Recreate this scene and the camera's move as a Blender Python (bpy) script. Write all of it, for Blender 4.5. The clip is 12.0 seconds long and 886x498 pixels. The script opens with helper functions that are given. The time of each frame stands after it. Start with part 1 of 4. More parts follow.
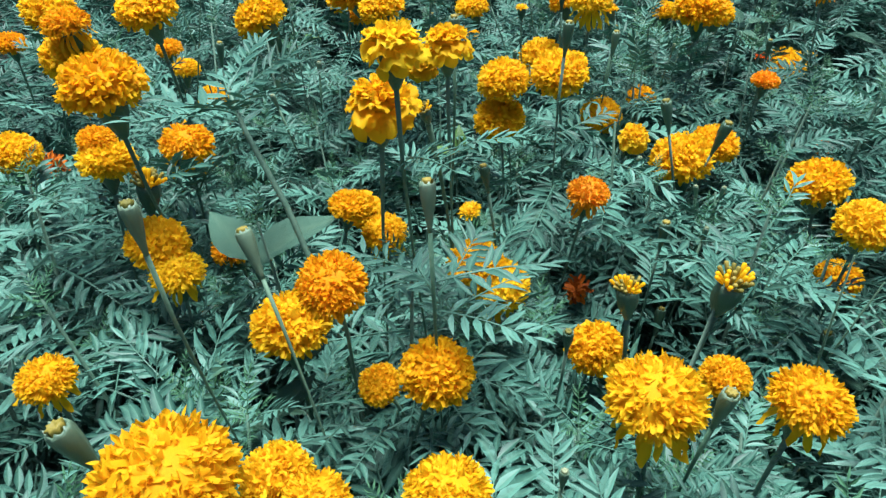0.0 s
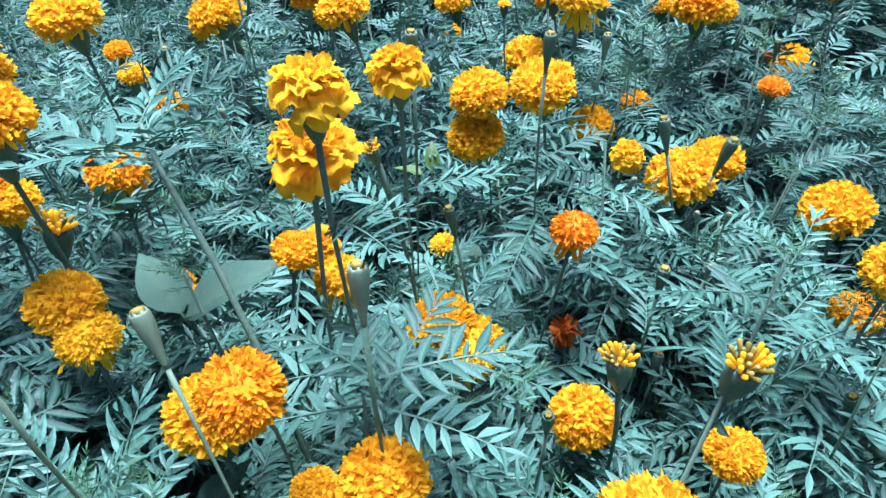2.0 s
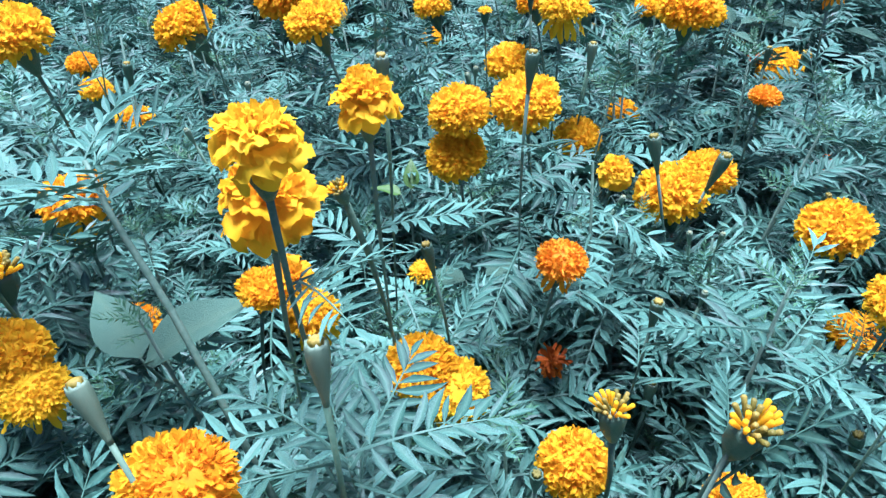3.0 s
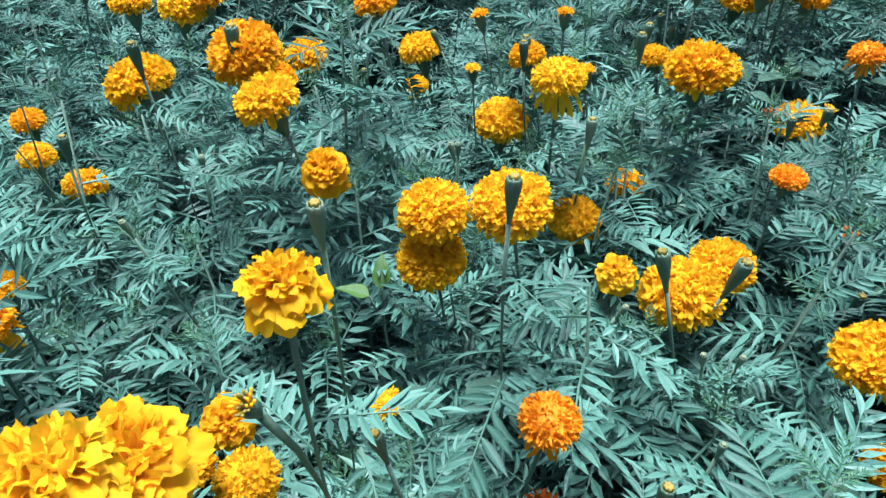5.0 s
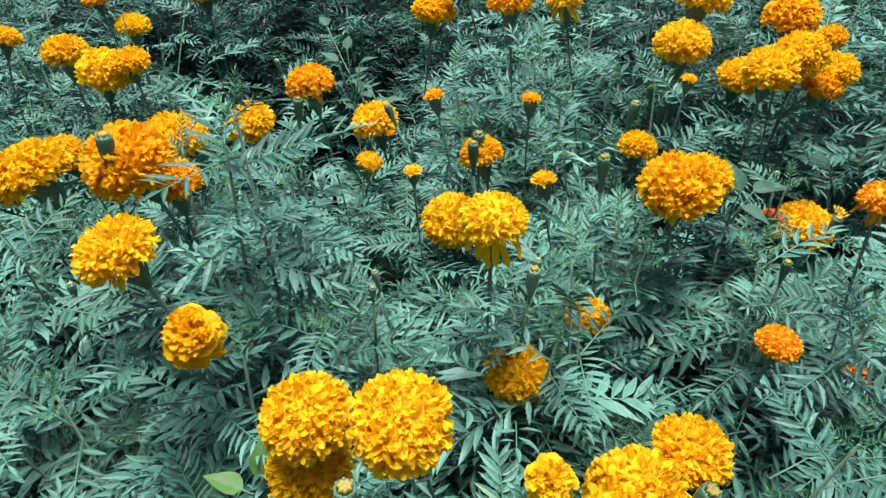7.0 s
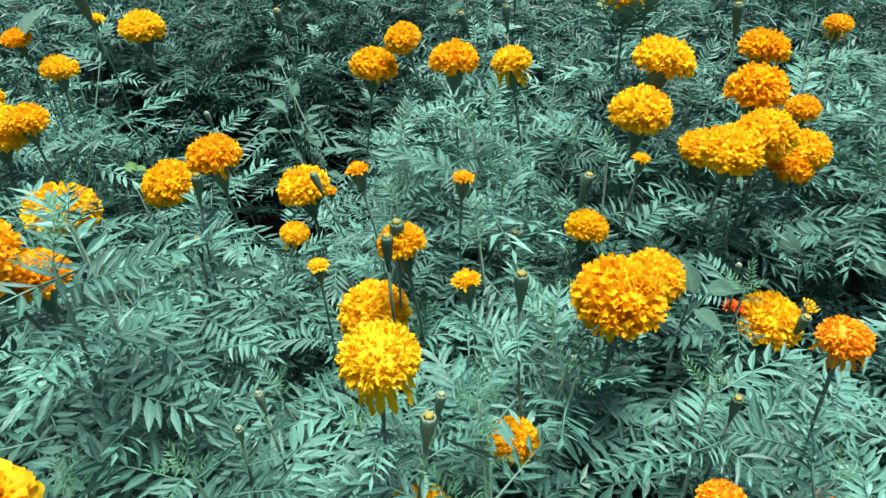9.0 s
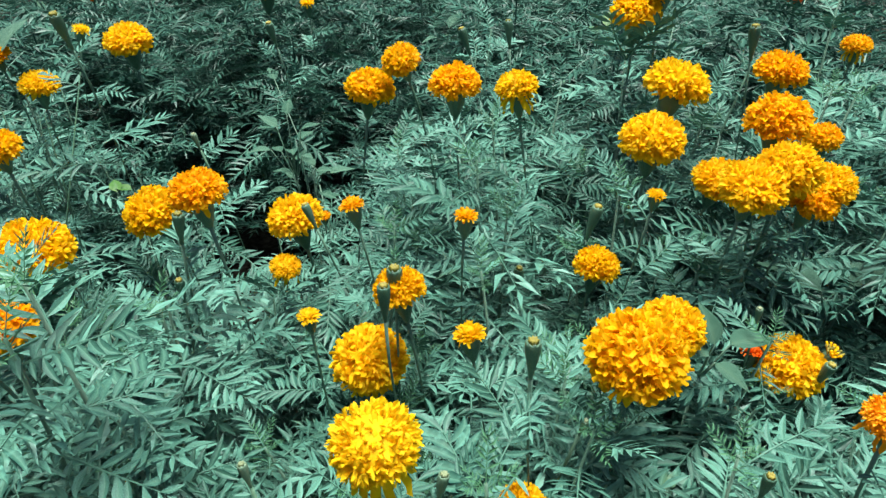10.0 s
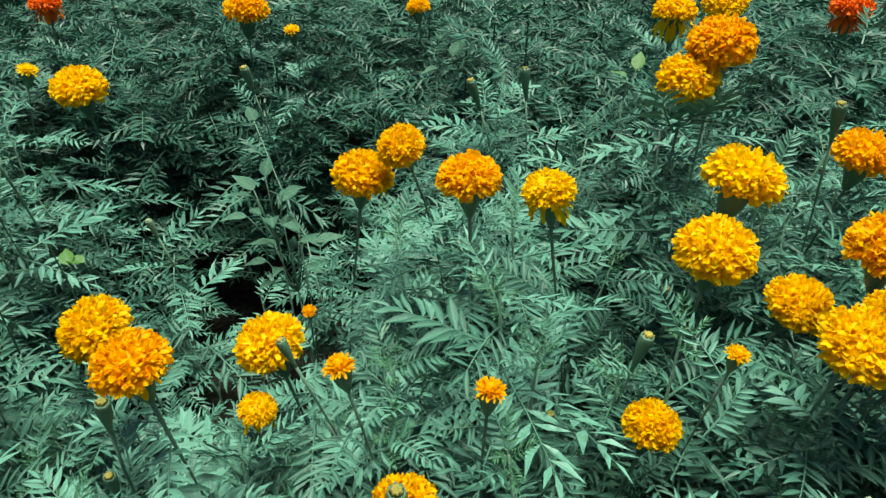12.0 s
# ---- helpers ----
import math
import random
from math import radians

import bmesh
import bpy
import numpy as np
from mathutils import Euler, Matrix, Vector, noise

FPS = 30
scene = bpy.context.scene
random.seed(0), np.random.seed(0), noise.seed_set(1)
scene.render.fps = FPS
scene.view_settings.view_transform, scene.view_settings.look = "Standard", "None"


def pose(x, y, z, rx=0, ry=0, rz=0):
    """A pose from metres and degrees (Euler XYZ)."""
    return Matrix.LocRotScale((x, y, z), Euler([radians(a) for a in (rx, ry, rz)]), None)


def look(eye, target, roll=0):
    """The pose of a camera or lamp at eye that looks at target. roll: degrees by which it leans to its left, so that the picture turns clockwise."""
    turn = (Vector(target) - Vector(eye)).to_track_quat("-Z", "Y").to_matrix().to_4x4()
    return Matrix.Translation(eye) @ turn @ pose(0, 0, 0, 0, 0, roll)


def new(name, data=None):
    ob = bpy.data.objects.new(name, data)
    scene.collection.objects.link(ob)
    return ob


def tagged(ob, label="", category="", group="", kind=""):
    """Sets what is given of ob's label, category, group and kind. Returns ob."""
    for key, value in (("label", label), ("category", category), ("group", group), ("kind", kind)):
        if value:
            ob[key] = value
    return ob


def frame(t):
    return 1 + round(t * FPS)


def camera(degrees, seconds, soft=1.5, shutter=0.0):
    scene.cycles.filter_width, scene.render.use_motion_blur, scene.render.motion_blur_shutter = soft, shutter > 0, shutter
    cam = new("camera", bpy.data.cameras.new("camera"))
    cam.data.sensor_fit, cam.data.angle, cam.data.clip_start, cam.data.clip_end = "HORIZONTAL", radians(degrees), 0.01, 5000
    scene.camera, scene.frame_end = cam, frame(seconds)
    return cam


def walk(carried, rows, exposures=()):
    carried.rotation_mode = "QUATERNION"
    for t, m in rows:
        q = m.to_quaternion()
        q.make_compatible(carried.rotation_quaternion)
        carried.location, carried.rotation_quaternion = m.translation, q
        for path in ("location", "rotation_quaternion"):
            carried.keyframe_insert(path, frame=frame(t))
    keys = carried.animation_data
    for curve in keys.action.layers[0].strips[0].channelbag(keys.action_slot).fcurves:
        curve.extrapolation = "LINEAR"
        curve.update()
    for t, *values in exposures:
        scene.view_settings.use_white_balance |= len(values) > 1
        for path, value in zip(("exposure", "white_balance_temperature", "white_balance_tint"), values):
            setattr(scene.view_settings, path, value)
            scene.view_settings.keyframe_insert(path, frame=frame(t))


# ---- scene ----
cam = camera(69.2, 12.0, soft=1.4)
PATH = [
    (0, (0.148, 0.076, 1.133), (0.049, 1.723, 0.002), -2.6),
    (0.5, (0.145, 0.122, 1.122), (0.032, 1.759, -0.022), -2.8),
    (1, (0.149, 0.154, 1.124), (0.037, 1.784, -0.03), -2.8),
    (1.5, (0.163, 0.18, 1.125), (0.059, 1.803, -0.04), -2.9),
    (2, (0.178, 0.204, 1.126), (0.091, 1.823, -0.045), -2.9),
    (2.5, (0.192, 0.229, 1.125), (0.124, 1.845, -0.051), -3.1),
    (3, (0.186, 0.262, 1.13), (0.137, 1.873, -0.053), -3.1),
    (3.2, (0.184, 0.273, 1.135), (0.137, 1.883, -0.05), -3.1),
    (4.8, (0.211, 0.411, 1.155), (0.157, 2.027, -0.022), -3.1),
    (5, (0.22, 0.429, 1.162), (0.163, 2.046, -0.014), -2.9),
    (5.5, (0.244, 0.475, 1.169), (0.177, 2.093, -0.005), -2.8),
    (6, (0.273, 0.529, 1.174), (0.196, 2.145, -0.002), -2.4),
    (6.5, (0.299, 0.599, 1.196), (0.21, 2.216, 0.022), -2.1),
    (7, (0.327, 0.655, 1.212), (0.229, 2.273, 0.041), -1.8),
    (7.2, (0.339, 0.678, 1.216), (0.24, 2.296, 0.045), -1.7),
    (8.8, (0.414, 0.797, 1.23), (0.335, 2.447, 0.102), -0.2),
    (9, (0.416, 0.806, 1.231), (0.34, 2.457, 0.106), -0.2),
    (9.5, (0.414, 0.842, 1.235), (0.346, 2.495, 0.11), 0.1),
    (10, (0.406, 0.883, 1.241), (0.344, 2.536, 0.117), 0.3),
    (10.5, (0.394, 0.945, 1.249), (0.334, 2.595, 0.121), 0.5),
    (11, (0.388, 1.005, 1.255), (0.331, 2.65, 0.119), 0.5),
    (11.5, (0.38, 1.073, 1.26), (0.332, 2.711, 0.113), 0.6),
    (12, (0.374, 1.144, 1.282), (0.333, 2.774, 0.123), 0.7),
]
EXPOSURES = [(0.0, 1.03, 5900, 9), (0.6, 1.08, 5600, 17), (1.5, 1.42, 5450, 25), (3.0, 1.5, 5250, 29), (5.0, 1.25, 5700, 18), (7.0, 1.11, 6250, 12), (9.2, 1.32, 6200, 9), (10.5, 1.06, 6550, 0), (12.0, 0.96, 6900, -6)]
walk(cam, [(t, look(eye, target, roll)) for t, eye, target, roll in PATH], EXPOSURES)

SKY, SUN = 0.050, 4.9  # strengths
BASE_H = 0.77  # the leaves' usual height
HOLLOWS = [(-0.07, 2.0, 0.18, 0.50), (-0.19, 2.22, 0.26, 0.46), (-0.30, 2.55, 0.28, 0.18), (0.15, 2.45, 0.25, 0.16), (-0.28, 1.98, 0.11, 0.40), (0.16, 2.02, 0.10, 0.25), (0.60, 2.06, 0.13, 0.22), (0.10, 1.66, 0.08, 0.22), (0.02, 0.88, 0.07, 0.22)]  # x, y, radius, depth of thin places in the foliage

# ---- world and light: an overcast sky ----
world = bpy.data.worlds.new("overcast_sky")
scene.world = world
world.use_nodes = True
wn, wl = world.node_tree.nodes, world.node_tree.links
sky = wn.new("ShaderNodeTexSky")
sky.sky_type, sky.sun_disc = "NISHITA", False
sky.sun_elevation, sky.sun_rotation = radians(84), radians(16)
sky.air_density, sky.dust_density, sky.ozone_density = 1.0, 3.0, 1.5
wl.new(sky.outputs[0], wn["Background"].inputs[0])
wn["Background"].inputs[1].default_value = SKY

lamp = bpy.data.lights.new("sun", "SUN")
lamp.energy, lamp.angle, lamp.color = SUN, radians(28), (1.0, 0.98, 0.95)
sun = new("sun", lamp)
sun.matrix_world = look((0, 0, 6), (-0.12, -0.42, 2.0))


# ---- materials ----
def material(name, rough=0.5, spec=0.5):
    m = bpy.data.materials.new(name)
    m.use_nodes = True
    b = m.node_tree.nodes["Principled BSDF"]
    b.inputs["Roughness"].default_value = rough
    b.inputs["Specular IOR Level"].default_value = spec
    return m, m.node_tree.nodes, m.node_tree.links, b


def ramp(nodes, stops):
    r = nodes.new("ShaderNodeValToRGB")
    e = r.color_ramp.elements
    while len(e) < len(stops):
        e.new(0.5)
    for k, (at, c) in enumerate(stops):
        e[k].position, e[k].color = at, (*c, 1)
    return r


def organic(name, dark, mid, light, rough, spec, thin, scale, bump, own=True, spots=None, rib=None):
    """A leaf or petal: three tones from its own chance and a noise, fine relief, and light that comes through."""
    m, n, l, b = material(name, rough, spec)
    info, geo, tex = n.new("ShaderNodeObjectInfo"), n.new("ShaderNodeNewGeometry"), n.new("ShaderNodeTexCoord")
    fine, broad = n.new("ShaderNodeTexNoise"), n.new("ShaderNodeTexNoise")
    for node, s, d in ((fine, scale, 4.0), (broad, scale * 0.12, 2.0)):
        node.inputs["Scale"].default_value, node.inputs["Detail"].default_value = s, d
        l.new(tex.outputs["Object"], node.inputs["Vector"])
    mix, add = n.new("ShaderNodeMath"), n.new("ShaderNodeMath")
    mix.operation, add.operation = "MULTIPLY_ADD", "MULTIPLY_ADD"
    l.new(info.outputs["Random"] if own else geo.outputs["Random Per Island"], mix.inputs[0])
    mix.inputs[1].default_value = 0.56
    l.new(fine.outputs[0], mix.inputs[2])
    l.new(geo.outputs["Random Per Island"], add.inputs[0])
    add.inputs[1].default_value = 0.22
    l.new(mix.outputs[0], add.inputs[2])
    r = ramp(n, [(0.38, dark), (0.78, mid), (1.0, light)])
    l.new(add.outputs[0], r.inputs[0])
    colour = r.outputs[0]
    if spots:
        r2 = ramp(n, [(0.66, (0, 0, 0)), (0.74, (1, 1, 1))])
        l.new(broad.outputs[0], r2.inputs[0])
        mx = n.new("ShaderNodeMixRGB")
        l.new(r2.outputs[0], mx.inputs[0])
        l.new(colour, mx.inputs[1])
        mx.inputs[2].default_value = (*spots, 1)
        colour = mx.outputs[0]
    if rib:
        at, mx = n.new("ShaderNodeAttribute"), n.new("ShaderNodeMixRGB")
        at.attribute_name = "rib"
        l.new(at.outputs["Fac"], mx.inputs[0])
        l.new(colour, mx.inputs[1])
        mx.inputs[2].default_value = (*rib, 1)
        colour = mx.outputs[0]
    l.new(colour, b.inputs["Base Color"])
    bp = n.new("ShaderNodeBump")
    bp.inputs["Strength"].default_value, bp.inputs["Distance"].default_value = bump, 0.002
    l.new(fine.outputs[0], bp.inputs["Height"])
    l.new(bp.outputs[0], b.inputs["Normal"])
    tr, ms = n.new("ShaderNodeBsdfTranslucent"), n.new("ShaderNodeMixShader")
    l.new(colour, tr.inputs[0])
    ms.inputs[0].default_value = thin
    l.new(b.outputs[0], ms.inputs[1])
    l.new(tr.outputs[0], ms.inputs[2])
    l.new(ms.outputs[0], n["Material Output"].inputs[0])
    return m


# Tones differ leaf to leaf; range widened so colour carries light and shade contrast.
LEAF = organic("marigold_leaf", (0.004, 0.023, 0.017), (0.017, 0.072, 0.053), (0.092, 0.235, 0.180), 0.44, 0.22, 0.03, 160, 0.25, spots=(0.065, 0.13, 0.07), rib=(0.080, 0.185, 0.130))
STEM = organic("stem_green", (0.048, 0.112, 0.072), (0.078, 0.152, 0.105), (0.115, 0.195, 0.140), 0.5, 0.2, 0.0, 220, 0.3)
PALE = organic("pale_stem", (0.048, 0.118, 0.070), (0.075, 0.155, 0.096), (0.110, 0.195, 0.126), 0.5, 0.2, 0.0, 220, 0.3)
CALYX = organic("calyx_green", (0.028, 0.075, 0.045), (0.045, 0.11, 0.065), (0.075, 0.15, 0.09), 0.45, 0.45, 0.05, 260, 0.3)
BUD = organic("bud_green", (0.065, 0.125, 0.075), (0.10, 0.175, 0.11), (0.145, 0.23, 0.145), 0.45, 0.45, 0.08, 260, 0.3)
BROAD = organic("broad_leaf", (0.032, 0.098, 0.062), (0.050, 0.128, 0.084), (0.072, 0.160, 0.108), 0.5, 0.25, 0.14, 120, 0.8, rib=(0.085, 0.17, 0.11))
LIME = organic("yellowish_leaf", (0.028, 0.095, 0.012), (0.045, 0.125, 0.020), (0.062, 0.155, 0.028), 0.45, 0.4, 0.2, 120, 0.3, rib=(0.08, 0.16, 0.06))
PETAL = {
    "y": organic("yellow_petal", (0.83, 0.48, 0.003), (0.87, 0.56, 0.005), (0.89, 0.62, 0.011), 0.6, 0.15, 0.56, 190, 0.2),
    "g": organic("golden_petal", (0.83, 0.445, 0.003), (0.87, 0.525, 0.004), (0.89, 0.585, 0.009), 0.6, 0.15, 0.56, 190, 0.2),
    "o": organic("orange_petal", (0.83, 0.375, 0.002), (0.87, 0.45, 0.003), (0.89, 0.505, 0.006), 0.6, 0.15, 0.56, 190, 0.2),
    "s": organic("deep_orange_petal", (0.80, 0.235, 0.002), (0.86, 0.31, 0.002), (0.89, 0.38, 0.005), 0.55, 0.25, 0.44, 190, 0.2),
    "r": organic("red_orange_petal", (0.50, 0.055, 0.002), (0.72, 0.10, 0.002), (0.85, 0.17, 0.005), 0.55, 0.25, 0.28, 190, 0.2),
    "d": organic("withered_petal", (0.10, 0.018, 0.002), (0.30, 0.06, 0.003), (0.60, 0.16, 0.006), 0.65, 0.2, 0.2, 190, 0.3),
    "c": organic("cream_tip", (0.12, 0.16, 0.08), (0.19, 0.23, 0.12), (0.27, 0.31, 0.18), 0.5, 0.3, 0.1, 190, 0.2),
    "l": organic("lime_petal", (0.11, 0.12, 0.025), (0.19, 0.17, 0.03), (0.31, 0.25, 0.045), 0.5, 0.3, 0.2, 190, 0.2),
}


def soil_material():
    m, n, l, b = material("dark_soil", 0.95, 0.1)
    tex, big, small, v = n.new("ShaderNodeTexCoord"), n.new("ShaderNodeTexNoise"), n.new("ShaderNodeTexNoise"), n.new("ShaderNodeTexVoronoi")
    for node, s in ((big, 3.0), (small, 60.0), (v, 45.0)):
        node.inputs["Scale"].default_value = s
        l.new(tex.outputs["Object"], node.inputs["Vector"])
    # Darker than real soil: shade of the leaf gaps is put into its colour.
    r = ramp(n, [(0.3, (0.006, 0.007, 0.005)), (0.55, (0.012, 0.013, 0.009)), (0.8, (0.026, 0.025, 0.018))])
    a = n.new("ShaderNodeMath")
    a.operation = "MULTIPLY_ADD"
    l.new(big.outputs[0], a.inputs[0])
    a.inputs[1].default_value = 0.5
    l.new(small.outputs[0], a.inputs[2])
    h = n.new("ShaderNodeMath")
    h.operation = "MULTIPLY"
    h.inputs[1].default_value = 0.8
    l.new(a.outputs[0], h.inputs[0])
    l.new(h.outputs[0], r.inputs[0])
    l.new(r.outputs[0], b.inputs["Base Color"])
    bp = n.new("ShaderNodeBump")
    bp.inputs["Strength"].default_value, bp.inputs["Distance"].default_value = 0.9, 0.02
    l.new(v.outputs[0], bp.inputs["Height"])
    l.new(bp.outputs[0], b.inputs["Normal"])
    return m


SOIL = soil_material()


# ---- building blocks ----
def mesh_of(name, verts, faces, mat, smooth=True):
    me = bpy.data.meshes.new(name)
    me.from_pydata([tuple(v) for v in verts], [], faces)
    me.materials.append(mat)
    if smooth:
        me.polygons.foreach_set("use_smooth", [True] * len(me.polygons))
    me.update()
    return me


def part(name, me, parent, m=None, label=""):
    ob = new(name, me)
    ob.parent = parent
    if m is not None:
        ob.matrix_basis = m
    if label:
        ob["label"] = label
    return ob


class Shape:
    """Vertices and faces gathered for one mesh."""

    def __init__(self):
        self.v, self.f = [], []

    def grid(self, rows):
        """Joins rows of equally many points into a sheet."""
        at, w = len(self.v), len(rows[0])
        for row in rows:
            self.v += row
        for i in range(len(rows) - 1):
            for j in range(w - 1):
                a = at + i * w + j
                self.f.append((a, a + 1, a + w + 1, a + w))

    def tube(self, path, radii, sides=6, cap=True):
        at = len(self.v)
        for k, p in enumerate(path):
            p = Vector(p)
            d = (Vector(path[min(k + 1, len(path) - 1)]) - Vector(path[max(k - 1, 0)])).normalized()
            u = d.cross(Vector((0.31, 0.95, 0.05))).normalized()
            w = d.cross(u)
            for s in range(sides):
                a = 2 * math.pi * s / sides
                self.v.append(p + radii[k] * (math.cos(a) * u + math.sin(a) * w))
        for k in range(len(path) - 1):
            for s in range(sides):
                a, b = at + k * sides + s, at + k * sides + (s + 1) % sides
                self.f.append((a, b, b + sides, a + sides))
        if cap:
            self.f.append(tuple(at + (len(path) - 1) * sides + s for s in range(sides)))

    def turned(self, profile, sides=12, rib=0.0, wobble=0.0, rnd=random):
        """A body turned about z from (radius, height) pairs, ribbed."""
        at = len(self.v)
        for r, z in profile:
            for s in range(sides):
                a = 2 * math.pi * s / sides
                q = r * (1 + (rib if s % 2 else -rib) + rnd.uniform(-wobble, wobble))
                self.v.append(Vector((q * math.cos(a), q * math.sin(a), z)))
        for k in range(len(profile) - 1):
            for s in range(sides):
                a, b = at + k * sides + s, at + k * sides + (s + 1) % sides
                self.f.append((a, b, b + sides, a + sides))
        self.f.append(tuple(at + (len(profile) - 1) * sides + s for s in range(sides)))
        self.f.append(tuple(at + s for s in reversed(range(sides))))

    def petal(self, root, way, side, length, width, curl, ruffle, rnd, claw=0.35, notch=0.12, cup=0.15, steps=4, across=4, waves=3.1):
        """A strap of a petal from root along way, widening to a ruffled, notched end that curls back."""
        way, side = Vector(way).normalized(), Vector(side).normalized()
        back = way.cross(side).normalized()
        rows = []
        ph = rnd.uniform(0, 6.28)
        for i in range(steps + 1):
            u = i / steps
            ang = curl * u * u
            c = Vector(root) + length * (u * (1 - 0.18 * abs(curl) * u) * way + back * (math.sin(ang) * u * 0.55))
            half = 0.5 * width * (claw + (1 - claw) * math.sin(min(1.0, u * 1.15) * math.pi / 2)) * (1 - 0.14 * max(0.0, u - 0.8) / 0.2)
            row = []
            for j in range(across + 1):
                s = 2 * j / across - 1
                q = c + side * (s * half) - back * (cup * half * s * s)
                if i == steps:
                    q = q - way * (length * notch * (abs(s) ** 3 + (0.5 if j % 2 else 0.0) * rnd.random()))
                q = q + back * (ruffle * width * u * math.sin(ph + waves * s + 1.7 * i) * (0.4 + 0.6 * abs(s)))
                row.append(q)
            rows.append(row)
        self.grid(rows)

    def mesh(self, name, mat, smooth=True):
        return mesh_of(name, self.v, self.f, mat, smooth)


def across_of(way, rnd, spread=0.5):
    """A direction square to way, mostly level."""
    lev = Vector(way).cross(Vector((0, 0, 1)))
    if lev.length < 0.05:
        a = rnd.uniform(0, 6.28)
        lev = Vector((math.cos(a), math.sin(a), 0))
    return Matrix.Rotation(rnd.gauss(0, spread), 3, Vector(way).normalized()) @ lev.normalized()


def polar(theta, phi):
    return Vector((math.sin(theta) * math.cos(phi), math.sin(theta) * math.sin(phi), math.cos(theta)))


# ---- flower heads: one unit across, z up, centred on the middle of the head ----
def dome(theta, phi, top, wide=0.47, low=0.25, mid=-0.06):
    """A place on a head's outside: a flattened dome over a shallow underside."""
    c = math.cos(theta)
    return Vector((wide * math.sin(theta) * math.cos(phi), wide * math.sin(theta) * math.sin(phi), mid + (top if c > 0 else low) * c))


def core(shape, top, share, rnd):
    """The closed body inside a head, so that no gap shows between its petals."""
    at, rows, sides = len(shape.v), 7, 12
    for i in range(rows):
        for k in range(sides):
            p = dome(0.10 + 1.95 * i / (rows - 1), 2 * math.pi * k / sides, top)
            shape.v.append(Vector((p.x * share, p.y * share, (p.z + 0.1) * share - 0.1)) * rnd.uniform(0.96, 1.03))
    for i in range(rows - 1):
        for k in range(sides):
            a, b = at + i * sides + k, at + i * sides + (k + 1) % sides
            shape.f.append((a, a + sides, b + sides, b))
    shape.f.append(tuple(at + k for k in range(sides)))
    shape.f.append(tuple(at + (rows - 1) * sides + k for k in reversed(range(sides))))


def pompon(seed, col):
    """A crowded dome of short, frilled petals; smaller and tighter at the crown."""
    rnd, sh = random.Random(seed), Shape()
    top = rnd.uniform(0.27, 0.39)
    core(sh, top, 0.85, rnd)
    n = 760
    for k in range(n):
        theta = math.acos(1 - 1.36 * (k + 0.5) / n) + rnd.gauss(0, 0.05)
        phi = k * 2.39996 + rnd.gauss(0, 0.20)
        tip = dome(theta, phi, top)
        root = (tip + Vector((0, 0, 0.1))) * 0.70 - Vector((0, 0, 0.1))
        out = (tip - root).normalized()
        crown = theta < 0.45
        way = out + (0.32 if crown else 0.55) * Vector((rnd.gauss(0, 1), rnd.gauss(0, 1), rnd.gauss(0, 0.8)))
        reach = (0.17 if crown else 0.20) * rnd.uniform(0.85, 1.2)
        broad = rnd.uniform(0.032, 0.055) if crown else rnd.uniform(0.045, 0.082)
        sh.petal(root, way, across_of(way, rnd, 1.0), reach, broad, rnd.uniform(-1.2, 1.6), rnd.uniform(0.08, 0.25), rnd, claw=0.7, notch=0.10, cup=rnd.uniform(-0.2, 0.9), steps=3, across=2)
    return sh.mesh("pompon_petals", PETAL[col])


def shaggy(seed, col):
    """A dense head of narrow, rolled petals with ragged ends that stand out round its sides."""
    rnd, sh = random.Random(seed), Shape()
    top = rnd.uniform(0.30, 0.40)
    core(sh, top, 0.80, rnd)
    n = 560
    for k in range(n):
        theta = math.acos(1 - 1.34 * (k + 0.5) / n) + rnd.gauss(0, 0.06)
        tip = dome(theta, k * 2.39996 + rnd.gauss(0, 0.2), top, 0.48)
        root = (tip + Vector((0, 0, 0.12))) * 0.56 - Vector((0, 0, 0.12))
        way = (tip - root).normalized() + 0.28 * Vector((rnd.gauss(0, 1), rnd.gauss(0, 1), rnd.gauss(0, 0.8)))
        sh.petal(root, way, across_of(way, rnd, 1.0), (tip - root).length * rnd.uniform(0.9, 1.22), rnd.uniform(0.034, 0.062), rnd.uniform(-0.7, 1.2), 0.25, rnd, claw=0.75, notch=0.16, cup=rnd.uniform(0.2, 1.2), steps=3, across=2)
    return sh.mesh("shaggy_petals", PETAL[col])


